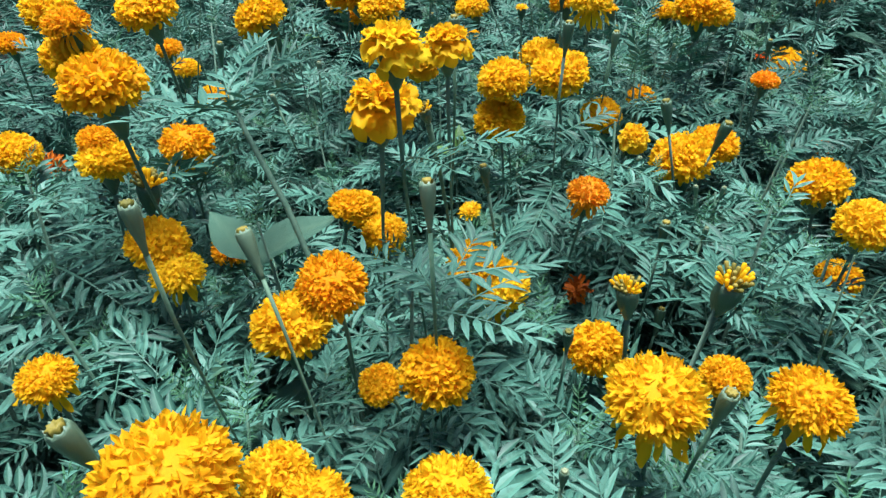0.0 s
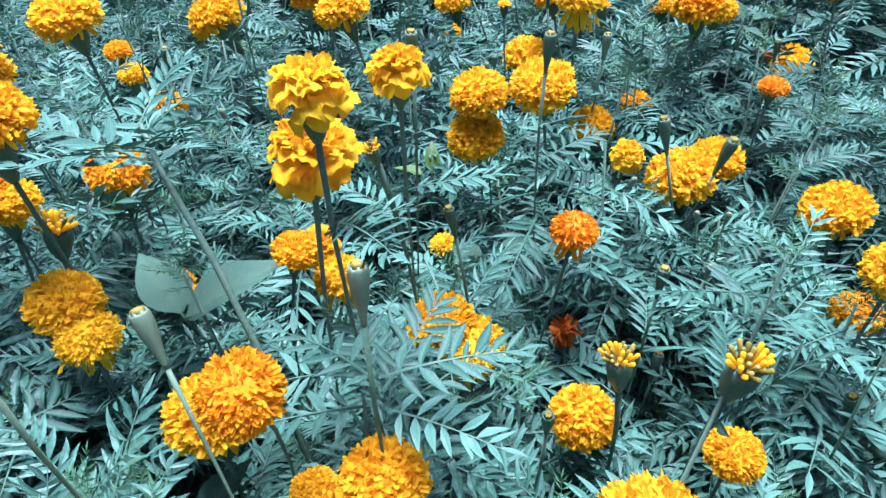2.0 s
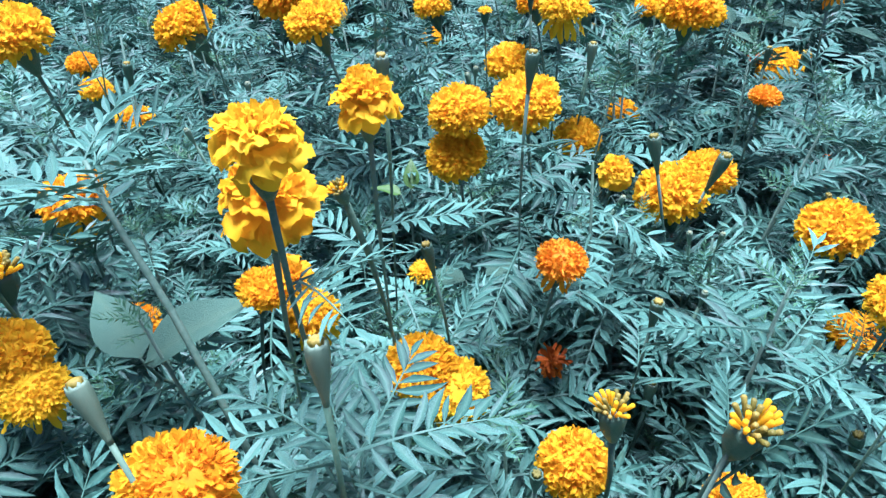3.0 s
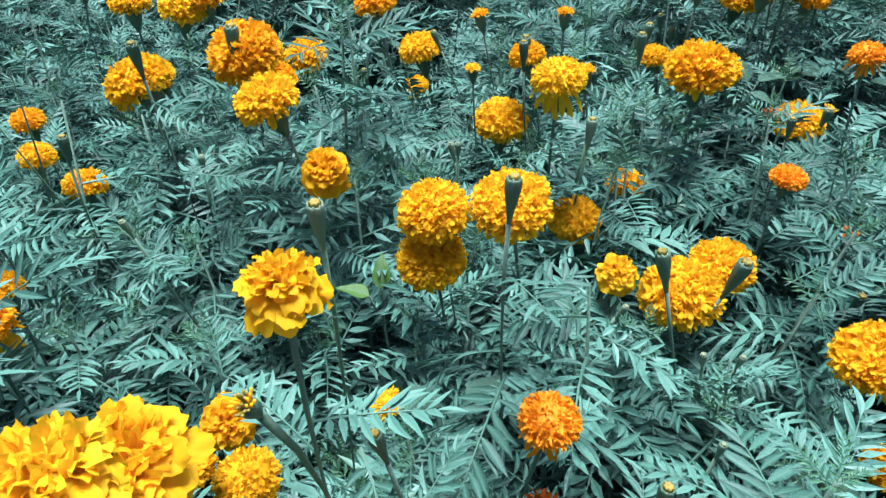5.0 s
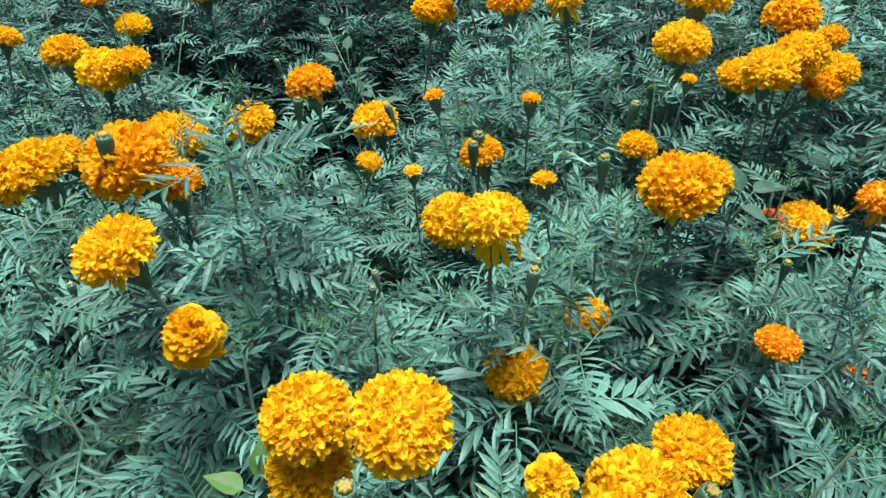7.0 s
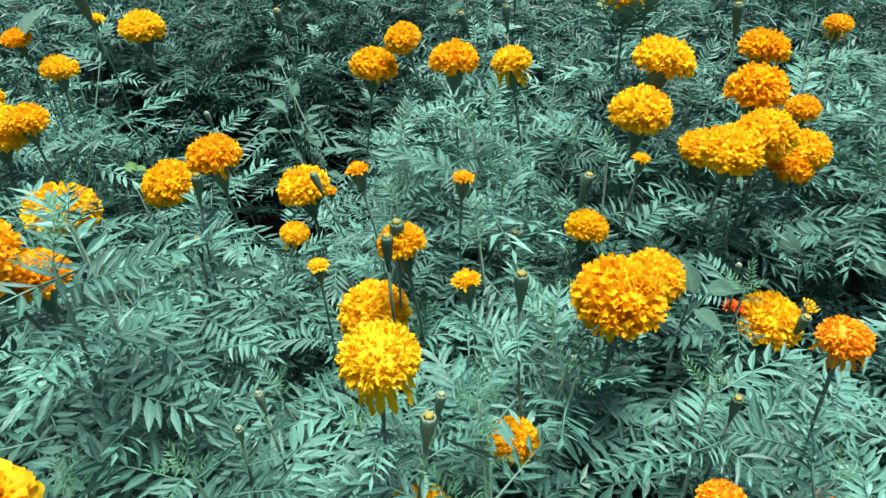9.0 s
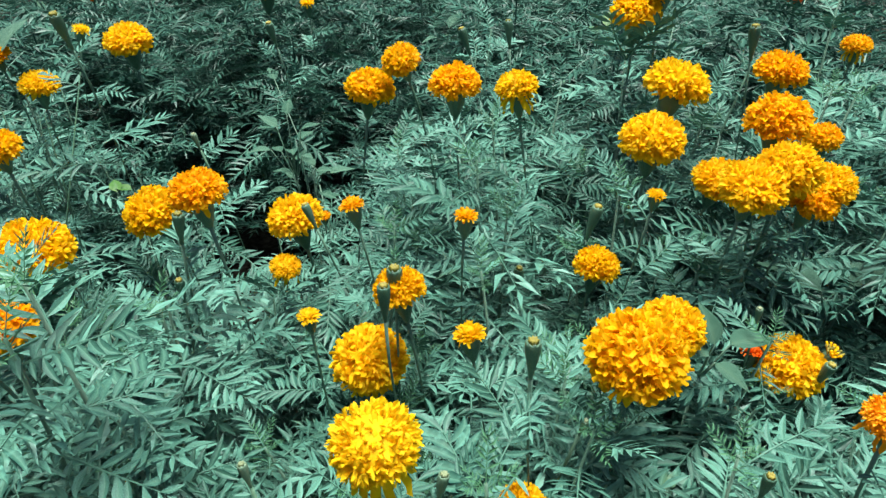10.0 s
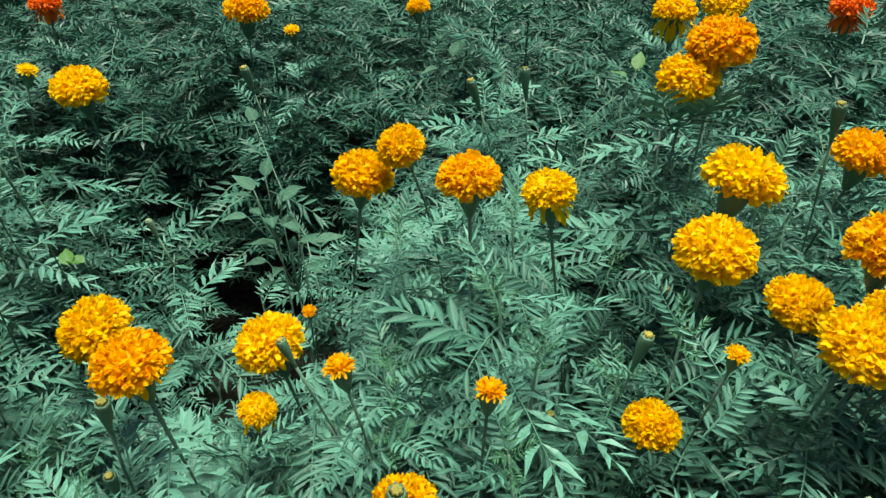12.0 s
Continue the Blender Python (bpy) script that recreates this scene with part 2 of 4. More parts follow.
def ruffled(seed, col):
    """A half-open head: tiers of broad, wavy, drooping petals under a low dome of crowded, toothed ones."""
    rnd, sh = random.Random(seed), Shape()
    core(sh, 0.22, 0.55, rnd)
    for tier, (n, theta, reach, w) in enumerate(((8, 1.74, 0.46, 0.37), (9, 1.46, 0.42, 0.33), (10, 1.14, 0.36, 0.27))):
        for k in range(n):
            phi = 2 * math.pi * (k + 0.5 * (tier % 2)) / n + rnd.gauss(0, 0.14)
            way = polar(theta + rnd.gauss(0, 0.20), phi)
            root = Vector((0.10 * way.x, 0.10 * way.y, -0.13 + 0.03 * tier))
            sh.petal(root, way, across_of(way, rnd, 0.3), reach * rnd.uniform(0.76, 1.1), w * rnd.uniform(0.7, 1.2), rnd.uniform(0.1, 1.0), rnd.uniform(0.08, 0.20), rnd, claw=0.25, notch=0.16, cup=rnd.uniform(-0.4, 0.4), steps=5, across=8, waves=rnd.uniform(4.0, 7.0))
    for k in range(110):
        theta = math.acos(1 - 0.55 * (k + 0.5) / 110) + rnd.gauss(0, 0.06)
        tip = dome(theta, k * 2.39996 + rnd.gauss(0, 0.2), 0.26, 0.42, mid=-0.02)
        root = Vector((tip.x * 0.45, tip.y * 0.45, -0.10 + 0.3 * (tip.z + 0.1)))
        way = (tip - root).normalized() + 0.20 * Vector((rnd.gauss(0, 1), rnd.gauss(0, 1), rnd.gauss(0, 0.6)))
        sh.petal(root, way, across_of(way, rnd, 0.8), (tip - root).length * rnd.uniform(0.9, 1.15), rnd.uniform(0.07, 0.15), rnd.uniform(-0.5, 1.0), rnd.uniform(0.12, 0.32), rnd, claw=0.5, notch=0.16, cup=rnd.uniform(-0.2, 0.8), steps=3, across=3)
    return sh.mesh("ruffled_petals", PETAL[col])


def brush(seed, col):
    """A half-open head: short narrow petals that stand up and fan out of a long calyx."""
    rnd, sh = random.Random(seed), Shape()
    sh.turned([(0.12, -0.30), (0.20, -0.14), (0.17, -0.02), (0.08, 0.06), (0.02, 0.08)], 10, 0.05, 0.06, rnd)
    n = 110
    for k in range(n):
        out, phi = math.sqrt((k + 0.5) / n), k * 2.39996 + rnd.gauss(0, 0.15)
        way = polar(1.25 * out ** 1.4 + rnd.gauss(0, 0.08), phi)
        root = Vector((0.17 * out * math.cos(phi), 0.17 * out * math.sin(phi), -0.26))
        sh.petal(root, way, across_of(way, rnd, 0.6), rnd.uniform(0.36, 0.46) * (1 - 0.10 * out), rnd.uniform(0.06, 0.10), rnd.uniform(-0.2, 0.6), 0.2, rnd, claw=0.7, notch=0.18, cup=rnd.uniform(0.1, 0.9), steps=3, across=2)
    return sh.mesh("brush_petals", PETAL[col])


def withered(seed, col):
    rnd, sh = random.Random(seed), Shape()
    core(sh, 0.20, 0.38, rnd)
    for k in range(60):
        theta, phi = rnd.uniform(0.3, 2.5), k * 2.4 + rnd.gauss(0, 0.2)
        way = polar(theta, phi)
        sh.petal(Vector((0.1 * way.x, 0.1 * way.y, 0.1 * way.z)), way + Vector((0, 0, -0.35)), across_of(way, rnd, 0.6), rnd.uniform(0.25, 0.48), rnd.uniform(0.06, 0.13), rnd.uniform(-1.2, 1.2), 0.3, rnd, claw=0.5, steps=3, across=2)
    return sh.mesh("withered_petals", PETAL[col])


def finger(variant, col):
    """One short, rolled petal of an opening bud, along +z."""
    rnd, sh = random.Random(60 + variant), Shape()
    n = rnd.uniform(0.28, 0.42)
    sh.tube([(0, 0, 0), (0.02, 0, 0.6 * n), (0.03, 0.01, n), (0.03, 0.01, n + 0.02)], [0.035, 0.052, 0.058, 0.035], 6)
    return sh.mesh("petal", PETAL[col])


HEADS, LOOSE = {}, {}


def head_mesh(kind, variant, col):
    key = (kind, variant, col)
    if key not in HEADS:
        make = {"pom": pompon, "tuft": shaggy, "daisy": ruffled, "wilt": withered, "brush": brush}[kind]
        HEADS[key] = make(17 * variant + len(kind), col)
    return HEADS[key]


def rim_petal(kind, variant, col):
    """One loose petal of a head's lower rim: root at the origin, reaching along +y."""
    key = (kind, variant, col)
    if key not in LOOSE:
        rnd, sh = random.Random(900 + variant), Shape()
        width, curl = {"pom": (0.09, 0.2), "tuft": (0.075, 0.7), "daisy": (0.24, 1.0), "wilt": (0.10, -0.9), "brush": (0.08, 0.6)}[kind]
        sh.petal((0, 0, 0), (0, 1, 0), (1, 0, 0), 0.44, width * rnd.uniform(0.9, 1.15), 0.7 * curl, 0.14, rnd, claw=0.35 if kind != "tuft" else 0.7, across=4)
        LOOSE[key] = sh.mesh("petal", PETAL[col])
    return LOOSE[key]


def calyx_mesh():
    sh = Shape()
    sh.turned([(0.045, -0.62), (0.07, -0.56), (0.115, -0.44), (0.165, -0.30), (0.185, -0.18), (0.180, -0.06), (0.16, 0.02)], 14, 0.06)
    return sh.mesh("calyx", CALYX)


def bud_mesh(mat):
    """A ribbed green cup whose rim ends in short, pointed teeth."""
    sh = Shape()
    sh.turned([(0.11, -1.85), (0.14, -1.55), (0.21, -1.05), (0.31, -0.50), (0.39, 0.05), (0.42, 0.45), (0.41, 0.72), (0.37, 0.84), (0.31, 0.82), (0.27, 0.62)], 16, 0.06)
    for k in range(7):
        a = 2 * math.pi * k / 7
        p, q, u = a - 0.34, a + 0.34, Vector((math.cos(a), math.sin(a), 0))
        at = len(sh.v)
        sh.v += [Vector((0.38 * math.cos(p), 0.38 * math.sin(p), 0.80)), Vector((0.38 * math.cos(q), 0.38 * math.sin(q), 0.80)), u * 0.36 + Vector((0, 0, 0.98)), u * 0.32 + Vector((0, 0, 0.80))]
        sh.f += [(at, at + 1, at + 2), (at + 1, at + 3, at + 2), (at + 3, at, at + 2)]
    return sh.mesh("bud_case", mat)


def tip_mesh(col):
    """The packed petal ends that show in a bud's mouth."""
    sh, rnd = Shape(), random.Random(5)
    sh.turned([(0.24, 0.64), (0.25, 0.84), (0.25, 0.98), (0.17, 1.03), (0.09, 0.95), (0.03, 0.93)], 14, 0.20, 0.12, rnd)
    return sh.mesh("bud_tip", PETAL[col])


FINGERS = [finger(k, "l" if k < 2 else "y") for k in range(4)]
CUP, BUD_CASE, TIP = calyx_mesh(), {"pale": bud_mesh(BUD), "dark": bud_mesh(CALYX)}, {c: tip_mesh(c) for c in "ylc"}
HEAD_AT, BLOOMS, FREE = [], [], []  # every head: x, y, z, width
rng = random.Random(7)
WORDS = {"y": "bright yellow", "g": "golden-yellow", "o": "orange", "s": "deep orange", "r": "red-orange", "d": "withered rust-brown"}
FORMS = {"pom": "marigold with a dense ruffled pompon head", "tuft": "marigold with a shaggy narrow-petalled head", "daisy": "marigold with tiers of broad wavy petals",
         "wilt": "marigold head drooping among leaves", "brush": "half-open marigold with a short brush of petals", "open": "marigold bud opening its first petals"}


def stalk(parent, top, down, foot, r0, mat, rnd):
    """A stalk from the head's underside, bending down to its foot on the ground."""
    sh = Shape()
    top, down, foot = Vector(top), Vector(down).normalized(), Vector(foot)
    reach = (top - foot).length
    a, b = top + down * 0.22 * reach, foot + Vector((rnd.gauss(0, 0.025), rnd.gauss(0, 0.02), 0.45 * reach))
    pts, rad = [], []
    for k in range(11):
        u = k / 10
        pts.append((1 - u) ** 3 * top + 3 * u * (1 - u) ** 2 * a + 3 * u * u * (1 - u) * b + u ** 3 * foot)
        rad.append(r0 * (1.9 - 4.0 * u if u < 0.25 else 0.90 + 0.4 * (u - 0.25)))
    sh.tube(pts[::-1], rad[::-1], 7)
    return part("stem", sh.mesh("stem", mat), parent)


def flower(x, y, z, width, kind, col, tip=(0.0, 0.0), veiled=False):
    """A marigold: stem, calyx, and a bloom with its rim of loose petals. tip: how far the head leans along x and y."""
    tx, ty = tip if tip != (0.0, 0.0) else (rng.gauss(0, 0.16), rng.gauss(-0.14, 0.14))
    if kind == "tuft" and width < 0.045:
        kind = "brush"
    if kind == "wilt":
        tx, ty = rng.gauss(0, 0.3), -0.5
    up = Vector((tx, ty, 1)).normalized()
    turn = up.to_track_quat("Z", "Y").to_matrix().to_4x4() @ Matrix.Rotation(rng.uniform(0, 6.28), 4, "Z")
    sit = Matrix.Translation((x, y, z)) @ turn
    foot = Vector((x - 0.25 * tx + rng.gauss(0, 0.02), y + 0.03 + rng.gauss(0, 0.02), 0))
    thing = new("marigold_flower" if kind != "open" else "opening_bud")
    thing.location = foot
    tagged(thing, f"{WORDS[col]} {FORMS[kind]}", "flower", "marigold flowers")
    local = Matrix.Translation(-foot)
    s = Matrix.Scale(width, 4)
    if kind == "open":
        deep = width * 0.9
        part("calyx", CUP, thing, local @ sit @ Matrix.Translation((0, 0, -0.2 * width)) @ Matrix.Diagonal((deep * 2.0, deep * 2.0, deep * 2.0, 1)))
        for k in range(24):
            a, out = k * 2.39996, math.sqrt((k + 0.5) / 24)
            m = Matrix.Rotation(a, 4, "Z") @ Matrix.Translation((0.25 * out, 0, -0.14)) @ Matrix.Rotation(0.62 * out + rng.gauss(0, 0.09), 4, "Y")
            part("petal", FINGERS[k % 4], thing, local @ sit @ s @ m)
        base = Vector((x, y, z)) - up * (deep * 1.22 + 0.2 * width)
        r0 = 0.0017
    else:
        fat = 1.5 if kind == "brush" else 1.35 if width < 0.045 else 1.0
        lift = {"daisy": -0.08, "brush": -0.25}.get(kind, -0.12)
        part("calyx", CUP, thing, local @ sit @ Matrix.Translation((0, 0, lift * width)) @ Matrix.Diagonal((width * fat * (1.15 if kind == "daisy" else 1.0), width * fat * (1.15 if kind == "daisy" else 1.0), width * fat, 1)))
        variant = rng.randrange(4 if kind == "pom" else 3)
        bloom = part("bloom", head_mesh(kind, variant, col), thing, local @ sit @ s)
        count = {"pom": 11, "tuft": 20 if width > 0.07 else 12, "daisy": 10, "wilt": 6, "brush": 7}[kind]
        for k in range(count):
            a = 2 * math.pi * (k + rng.uniform(-0.3, 0.3)) / count
            droop = {"pom": 0.0, "tuft": -0.62, "daisy": -0.25, "wilt": -0.9, "brush": -0.05}[kind] + rng.gauss(0, 0.22)
            m = Matrix.Rotation(a, 4, "Z") @ Matrix.Translation((0, 0.08, -0.17)) @ Matrix.Rotation(droop, 4, "X") @ Matrix.Rotation(rng.gauss(0, 0.3), 4, "Y")
            part("petal", rim_petal(kind, rng.randrange(3), col), bloom, m @ Matrix.Scale(rng.uniform(0.85, 1.1) * {"pom": 0.86, "tuft": 1.2}.get(kind, 1.0), 4))
        base = Vector((x, y, z)) - up * width * (0.60 * fat - lift)
        r0 = 0.0008 + 0.0068 * min(width, 0.09)
    stalk(thing, base - foot, -up, (0, 0, 0), r0, STEM if rng.random() < 0.8 and kind != "daisy" else PALE, rng)
    HEAD_AT.append((x, y, z, width))
    FREE.append(0.3 if veiled else 1.0)
    BLOOMS.append(thing)
    return thing


def bud(x, y, z, width, tone="dark", col="l", tip=(0.0, 0.0), lean=None):
    """A closed green bud with a coloured tip on its stem."""
    tx, ty = tip if tip != (0.0, 0.0) else (rng.gauss(0, 0.15), rng.gauss(-0.05, 0.12))
    up = Vector((tx, ty, 1)).normalized()
    sit = Matrix.Translation((x, y, z)) @ up.to_track_quat("Z", "Y").to_matrix().to_4x4()
    foot = Vector((x - 0.3 * tx + rng.gauss(0, 0.02), y + 0.03 + rng.gauss(0, 0.02), 0))
    if lean:
        foot = Vector((x + lean[0], y + lean[1], 0))
    thing = new("marigold_bud")
    thing.location = foot
    tagged(thing, ("pale" if tone == "pale" else "dark") + " green closed marigold bud on a thin stem", "flower bud", "marigold buds")
    local = Matrix.Translation(-foot)
    s = Matrix.Scale(width, 4)
    part("bud_case", BUD_CASE[tone], thing, local @ sit @ s)
    part("bud_tip", TIP["c" if col == "c" else "l"], thing, local @ sit @ s, "pale cream tip" if col == "c" else "yellowish petal tip")
    stalk(thing, Vector((x, y, z)) - up * width * 1.83 - foot, -up, (0, 0, 0), 0.0011, PALE if tone == "pale" else STEM, rng)
    HEAD_AT.append((x, y, z, width * 1.3))
    FREE.append(0.6)
    BLOOMS.append(thing)
    return thing


# ---- the ground ----
def ground():
    sh, n = Shape(), 61
    line = [math.copysign(abs(k / 30) ** 3.2 * 60 + abs(k / 30) * 2.2, k) for k in range(-30, 31)]
    rows = []
    for v in line:
        row = []
        for u in line:
            bumpy = 0.03 if abs(u) < 4 and abs(v) < 4 else 0.0
            row.append(Vector((u + 0.3, v + 1.4, -0.02 + bumpy * (noise.noise((u * 3, v * 3, 0)) + 0.5 * noise.noise((u * 9, v * 9, 3))) - bumpy)))
        rows.append(row)
    sh.grid(rows)
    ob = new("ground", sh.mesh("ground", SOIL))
    return tagged(ob, "near-black garden soil under the marigold plants", "soil", kind="structure")


ground()

# ---- the flowers: x, y, z of the head, its width, form and colour ----
flower(-0.212, 0.668, 0.928, 0.083, "pom", "g")
flower(-0.374, 0.891, 0.888, 0.077, "pom", "g")
flower(-0.359, 0.878, 0.933, 0.063, "tuft", "o")
flower(-0.427, 0.963, 0.927, 0.073, "pom", "g")
flower(-0.671, 1.195, 0.820, 0.053, "pom", "o")
flower(-0.374, 0.723, 0.830, 0.057, "pom", "g")
flower(-0.273, 0.723, 0.844, 0.041, "pom", "o")
flower(-0.262, 0.712, 0.826, 0.063, "pom", "y")
flower(-0.539, 0.993, 0.681, 0.053, "wilt", "d")
flower(-0.250, 0.882, 0.767, 0.080, "tuft", "o", tip=(0.1, -0.1), veiled=True)
flower(-0.302, 0.979, 0.926, 0.082, "pom", "g")
flower(-0.199, 0.649, 0.754, 0.068, "pom", "g")
flower(-0.174, 0.625, 0.733, 0.064, "tuft", "y")
flower(-0.187, 0.800, 0.645, 0.060, "pom", "o")
flower(0.038, 0.460, 0.839, 0.060, "tuft", "o", tip=(0.05, -0.55))
flower(-0.030, 0.538, 0.732, 0.077, "pom", "g")
flower(-0.221, 0.455, 0.744, 0.053, "tuft", "g", tip=(0.05, -0.1))
flower(0.090, 0.547, 0.997, 0.054, "daisy", "y", tip=(0.0, 0.12))
flower(0.071, 0.597, 0.935, 0.070, "daisy", "g", tip=(0.1, -0.05))
flower(0.124, 0.695, 0.953, 0.054, "daisy", "y", tip=(0.02, 0.08))
flower(0.192, 0.988, 0.807, 0.076, "pom", "g", tip=(-0.1, -0.3))
flower(0.271, 0.971, 0.823, 0.082, "pom", "g")
flower(0.187, 0.985, 0.748, 0.076, "pom", "g")
flower(0.481, 1.022, 0.658, 0.099, "pom", "g")
flower(0.550, 1.076, 0.657, 0.082, "pom", "g")
flower(0.397, 1.003, 0.707, 0.052, "daisy", "g", tip=(0, -0.5))
flower(0.622, 0.875, 0.693, 0.082, "pom", "g")
flower(0.579, 0.689, 0.740, 0.065, "pom", "g")
flower(0.289, 0.771, 0.740, 0.057, "tuft", "s")
flower(0.140, 0.857, 0.667, 0.038, "tuft", "g")
flower(0.001, 0.730, 0.750, 0.051, "pom", "g")
flower(0.148, 0.657, 0.715, 0.066, "pom", "g", veiled=True)
flower(0.176, 0.643, 0.698, 0.072, "tuft", "y")
flower(0.115, 0.471, 0.736, 0.066, "pom", "g")
flower(0.063, 0.470, 0.720, 0.039, "pom", "g")
flower(0.291, 0.798, 0.566, 0.046, "wilt", "d")
flower(0.283, 0.616, 0.626, 0.067, "pom", "g")
flower(0.280, 0.410, 0.774, 0.081, "tuft", "g")
flower(0.416, 0.577, 0.620, 0.054, "pom", "g")
flower(0.370, 0.378, 0.803, 0.059, "tuft", "g", tip=(0.1, -0.05))
flower(0.687, 0.857, 0.539, 0.066, "pom", "g", veiled=True)
flower(0.856, 1.292, 0.536, 0.041, "pom", "d", veiled=True)
flower(0.644, 1.153, 0.734, 0.046, "pom", "s")
flower(0.847, 1.528, 0.632, 0.095, "pom", "g")
flower(0.735, 1.225, 0.866, 0.048, "tuft", "s")
flower(-0.045, 0.316, 0.800, 0.099, "tuft", "g")
flower(0.005, 0.355, 0.750, 0.054, "pom", "g")
flower(0.129, 0.322, 0.780, 0.063, "tuft", "y")
flower(0.042, 0.328, 0.760, 0.051, "tuft", "g")
flower(-0.289, 1.672, 0.843, 0.089, "pom", "y")
flower(-0.284, 1.405, 0.800, 0.108, "pom", "y")
flower(-0.065, 1.285, 0.880, 0.100, "pom", "o")
flower(-0.053, 1.346, 0.818, 0.071, "pom", "o")
flower(-0.117, 1.510, 0.804, 0.092, "pom", "y", veiled=True)
flower(-0.095, 1.750, 0.713, 0.093, "pom", "y")
flower(0.007, 1.104, 0.888, 0.074, "pom", "g")
flower(0.087, 1.541, 0.870, 0.070, "pom", "o")
flower(0.147, 1.715, 0.732, 0.086, "pom", "g")
flower(0.263, 1.578, 0.838, 0.035, "tuft", "o")
flower(0.409, 1.549, 0.844, 0.033, "tuft", "o")
flower(0.246, 1.394, 0.808, 0.027, "tuft", "g")
flower(0.335, 1.454, 0.800, 0.061, "pom", "g")
flower(0.414, 1.380, 0.805, 0.037, "tuft", "g")
flower(0.346, 1.187, 0.868, 0.075, "tuft", "y", tip=(0.03, -0.12))
flower(0.295, 1.455, 0.689, 0.094, "pom", "g")
flower(0.577, 1.347, 0.811, 0.099, "pom", "g")
flower(0.638, 1.432, 0.775, 0.075, "pom", "g")
flower(0.589, 1.603, 0.734, 0.063, "pom", "y")
flower(0.066, 1.076, 0.811, 0.064, "daisy", "g", tip=(0.05, -0.75))
flower(0.376, 1.163, 0.675, 0.073, "pom", "g", veiled=True)
flower(0.472, 1.276, 0.661, 0.058, "pom", "g", veiled=True)
flower(0.000, 0.807, 0.699, 0.057, "daisy", "g", tip=(0.05, -0.8))
flower(0.035, 0.749, 0.700, 0.062, "tuft", "g")
flower(-0.404, 1.276, 0.740, 0.053, "pom", "g")
flower(-0.379, 1.319, 0.666, 0.067, "pom", "g", veiled=True)
flower(-0.489, 1.407, 0.740, 0.054, "pom", "o")
flower(-0.310, 1.514, 0.768, 0.073, "pom", "g")
flower(-0.507, 1.916, 0.794, 0.091, "pom", "g")
flower(-0.344, 2.281, 0.828, 0.100, "pom", "g")
flower(-0.434, 2.076, 0.799, 0.074, "pom", "y")
flower(0.250, 1.882, 0.878, 0.081, "pom", "g")
flower(0.301, 1.864, 0.927, 0.061, "pom", "g")
flower(0.387, 1.830, 0.905, 0.079, "pom", "o")
flower(0.476, 1.776, 0.921, 0.068, "tuft", "y")
flower(0.730, 1.856, 0.903, 0.100, "pom", "y")
flower(0.684, 1.779, 0.844, 0.096, "pom", "g")
flower(0.814, 1.690, 0.914, 0.084, "pom", "o")
flower(0.936, 1.787, 0.846, 0.053, "pom", "o")
flower(0.916, 1.930, 0.901, 0.084, "pom", "o")
flower(1.096, 2.059, 0.906, 0.056, "tuft", "o")
flower(0.812, 1.620, 0.876, 0.081, "pom", "g")
flower(0.886, 1.651, 0.840, 0.069, "pom", "g")
flower(0.867, 1.638, 0.822, 0.065, "pom", "o")
flower(0.764, 1.600, 0.863, 0.084, "pom", "g")
flower(0.780, 1.735, 0.800, 0.078, "pom", "g")
flower(0.683, 1.999, 0.972, 0.084, "pom", "g", veiled=True)
flower(0.721, 2.014, 1.016, 0.089, "pom", "o")
flower(0.744, 2.310, 0.980, 0.083, "tuft", "g")
flower(0.852, 2.374, 0.980, 0.081, "pom", "y")
flower(-0.193, 2.864, 0.820, 0.116, "pom", "o")
flower(-0.049, 2.744, 0.806, 0.044, "tuft", "g")
flower(0.251, 2.983, 0.800, 0.066, "pom", "o")
flower(1.300, 2.751, 0.880, 0.106, "tuft", "r")
flower(-0.735, 2.876, 0.820, 0.086, "tuft", "r")
flower(-0.503, 2.389, 0.822, 0.043, "tuft", "y")
flower(-0.240, 1.668, 0.860, 0.063, "pom", "g")
flower(0.143, 1.649, 0.683, 0.050, "tuft", "g", veiled=True)
flower(0.300, 0.590, 0.733, 0.033, "open", "y")
flower(0.372, 0.528, 0.787, 0.037, "open", "y")
flower(-0.224, 0.712, 0.797, 0.039, "open", "y")
LEAFY = bud(0.114, 0.488, 0.896, 0.015, "pale")
bud(-0.076, 0.427, 0.917, 0.015, "pale")
bud(-0.044, 0.522, 0.832, 0.017, "pale", tip=(-0.30, 0.30), lean=(0.11, -0.12))
bud(0.369, 0.714, 0.716, 0.015, "dark")
bud(0.331, 0.408, 0.763, 0.016, "pale")
bud(0.405, 0.773, 0.534, 0.016, "dark")
bud(0.548, 0.635, 0.615, 0.016, "dark")
bud(0.129, 0.771, 0.940, 0.014, "pale")
bud(0.260, 0.847, 0.909, 0.015, "dark")
bud(-0.153, 1.165, 0.919, 0.017, "dark")
bud(-0.068, 1.260, 0.902, 0.021, "dark")
bud(0.414, 0.920, 0.778, 0.018, "dark")
bud(0.520, 0.978, 0.717, 0.021, "dark")
bud(0.332, 1.446, 0.814, 0.020, "dark")
bud(0.601, 1.712, 0.742, 0.021, "dark")
bud(0.394, 1.211, 0.785, 0.012, "pale", "c")
bud(0.872, 1.490, 0.655, 0.017, "dark")
bud(0.705, 1.032, 0.624, 0.015, "dark")
bud(0.489, 1.650, 0.677, 0.017, "dark")
bud(0.466, 1.278, 0.870, 0.016, "dark")
bud(0.658, 1.821, 0.731, 0.017, "dark")
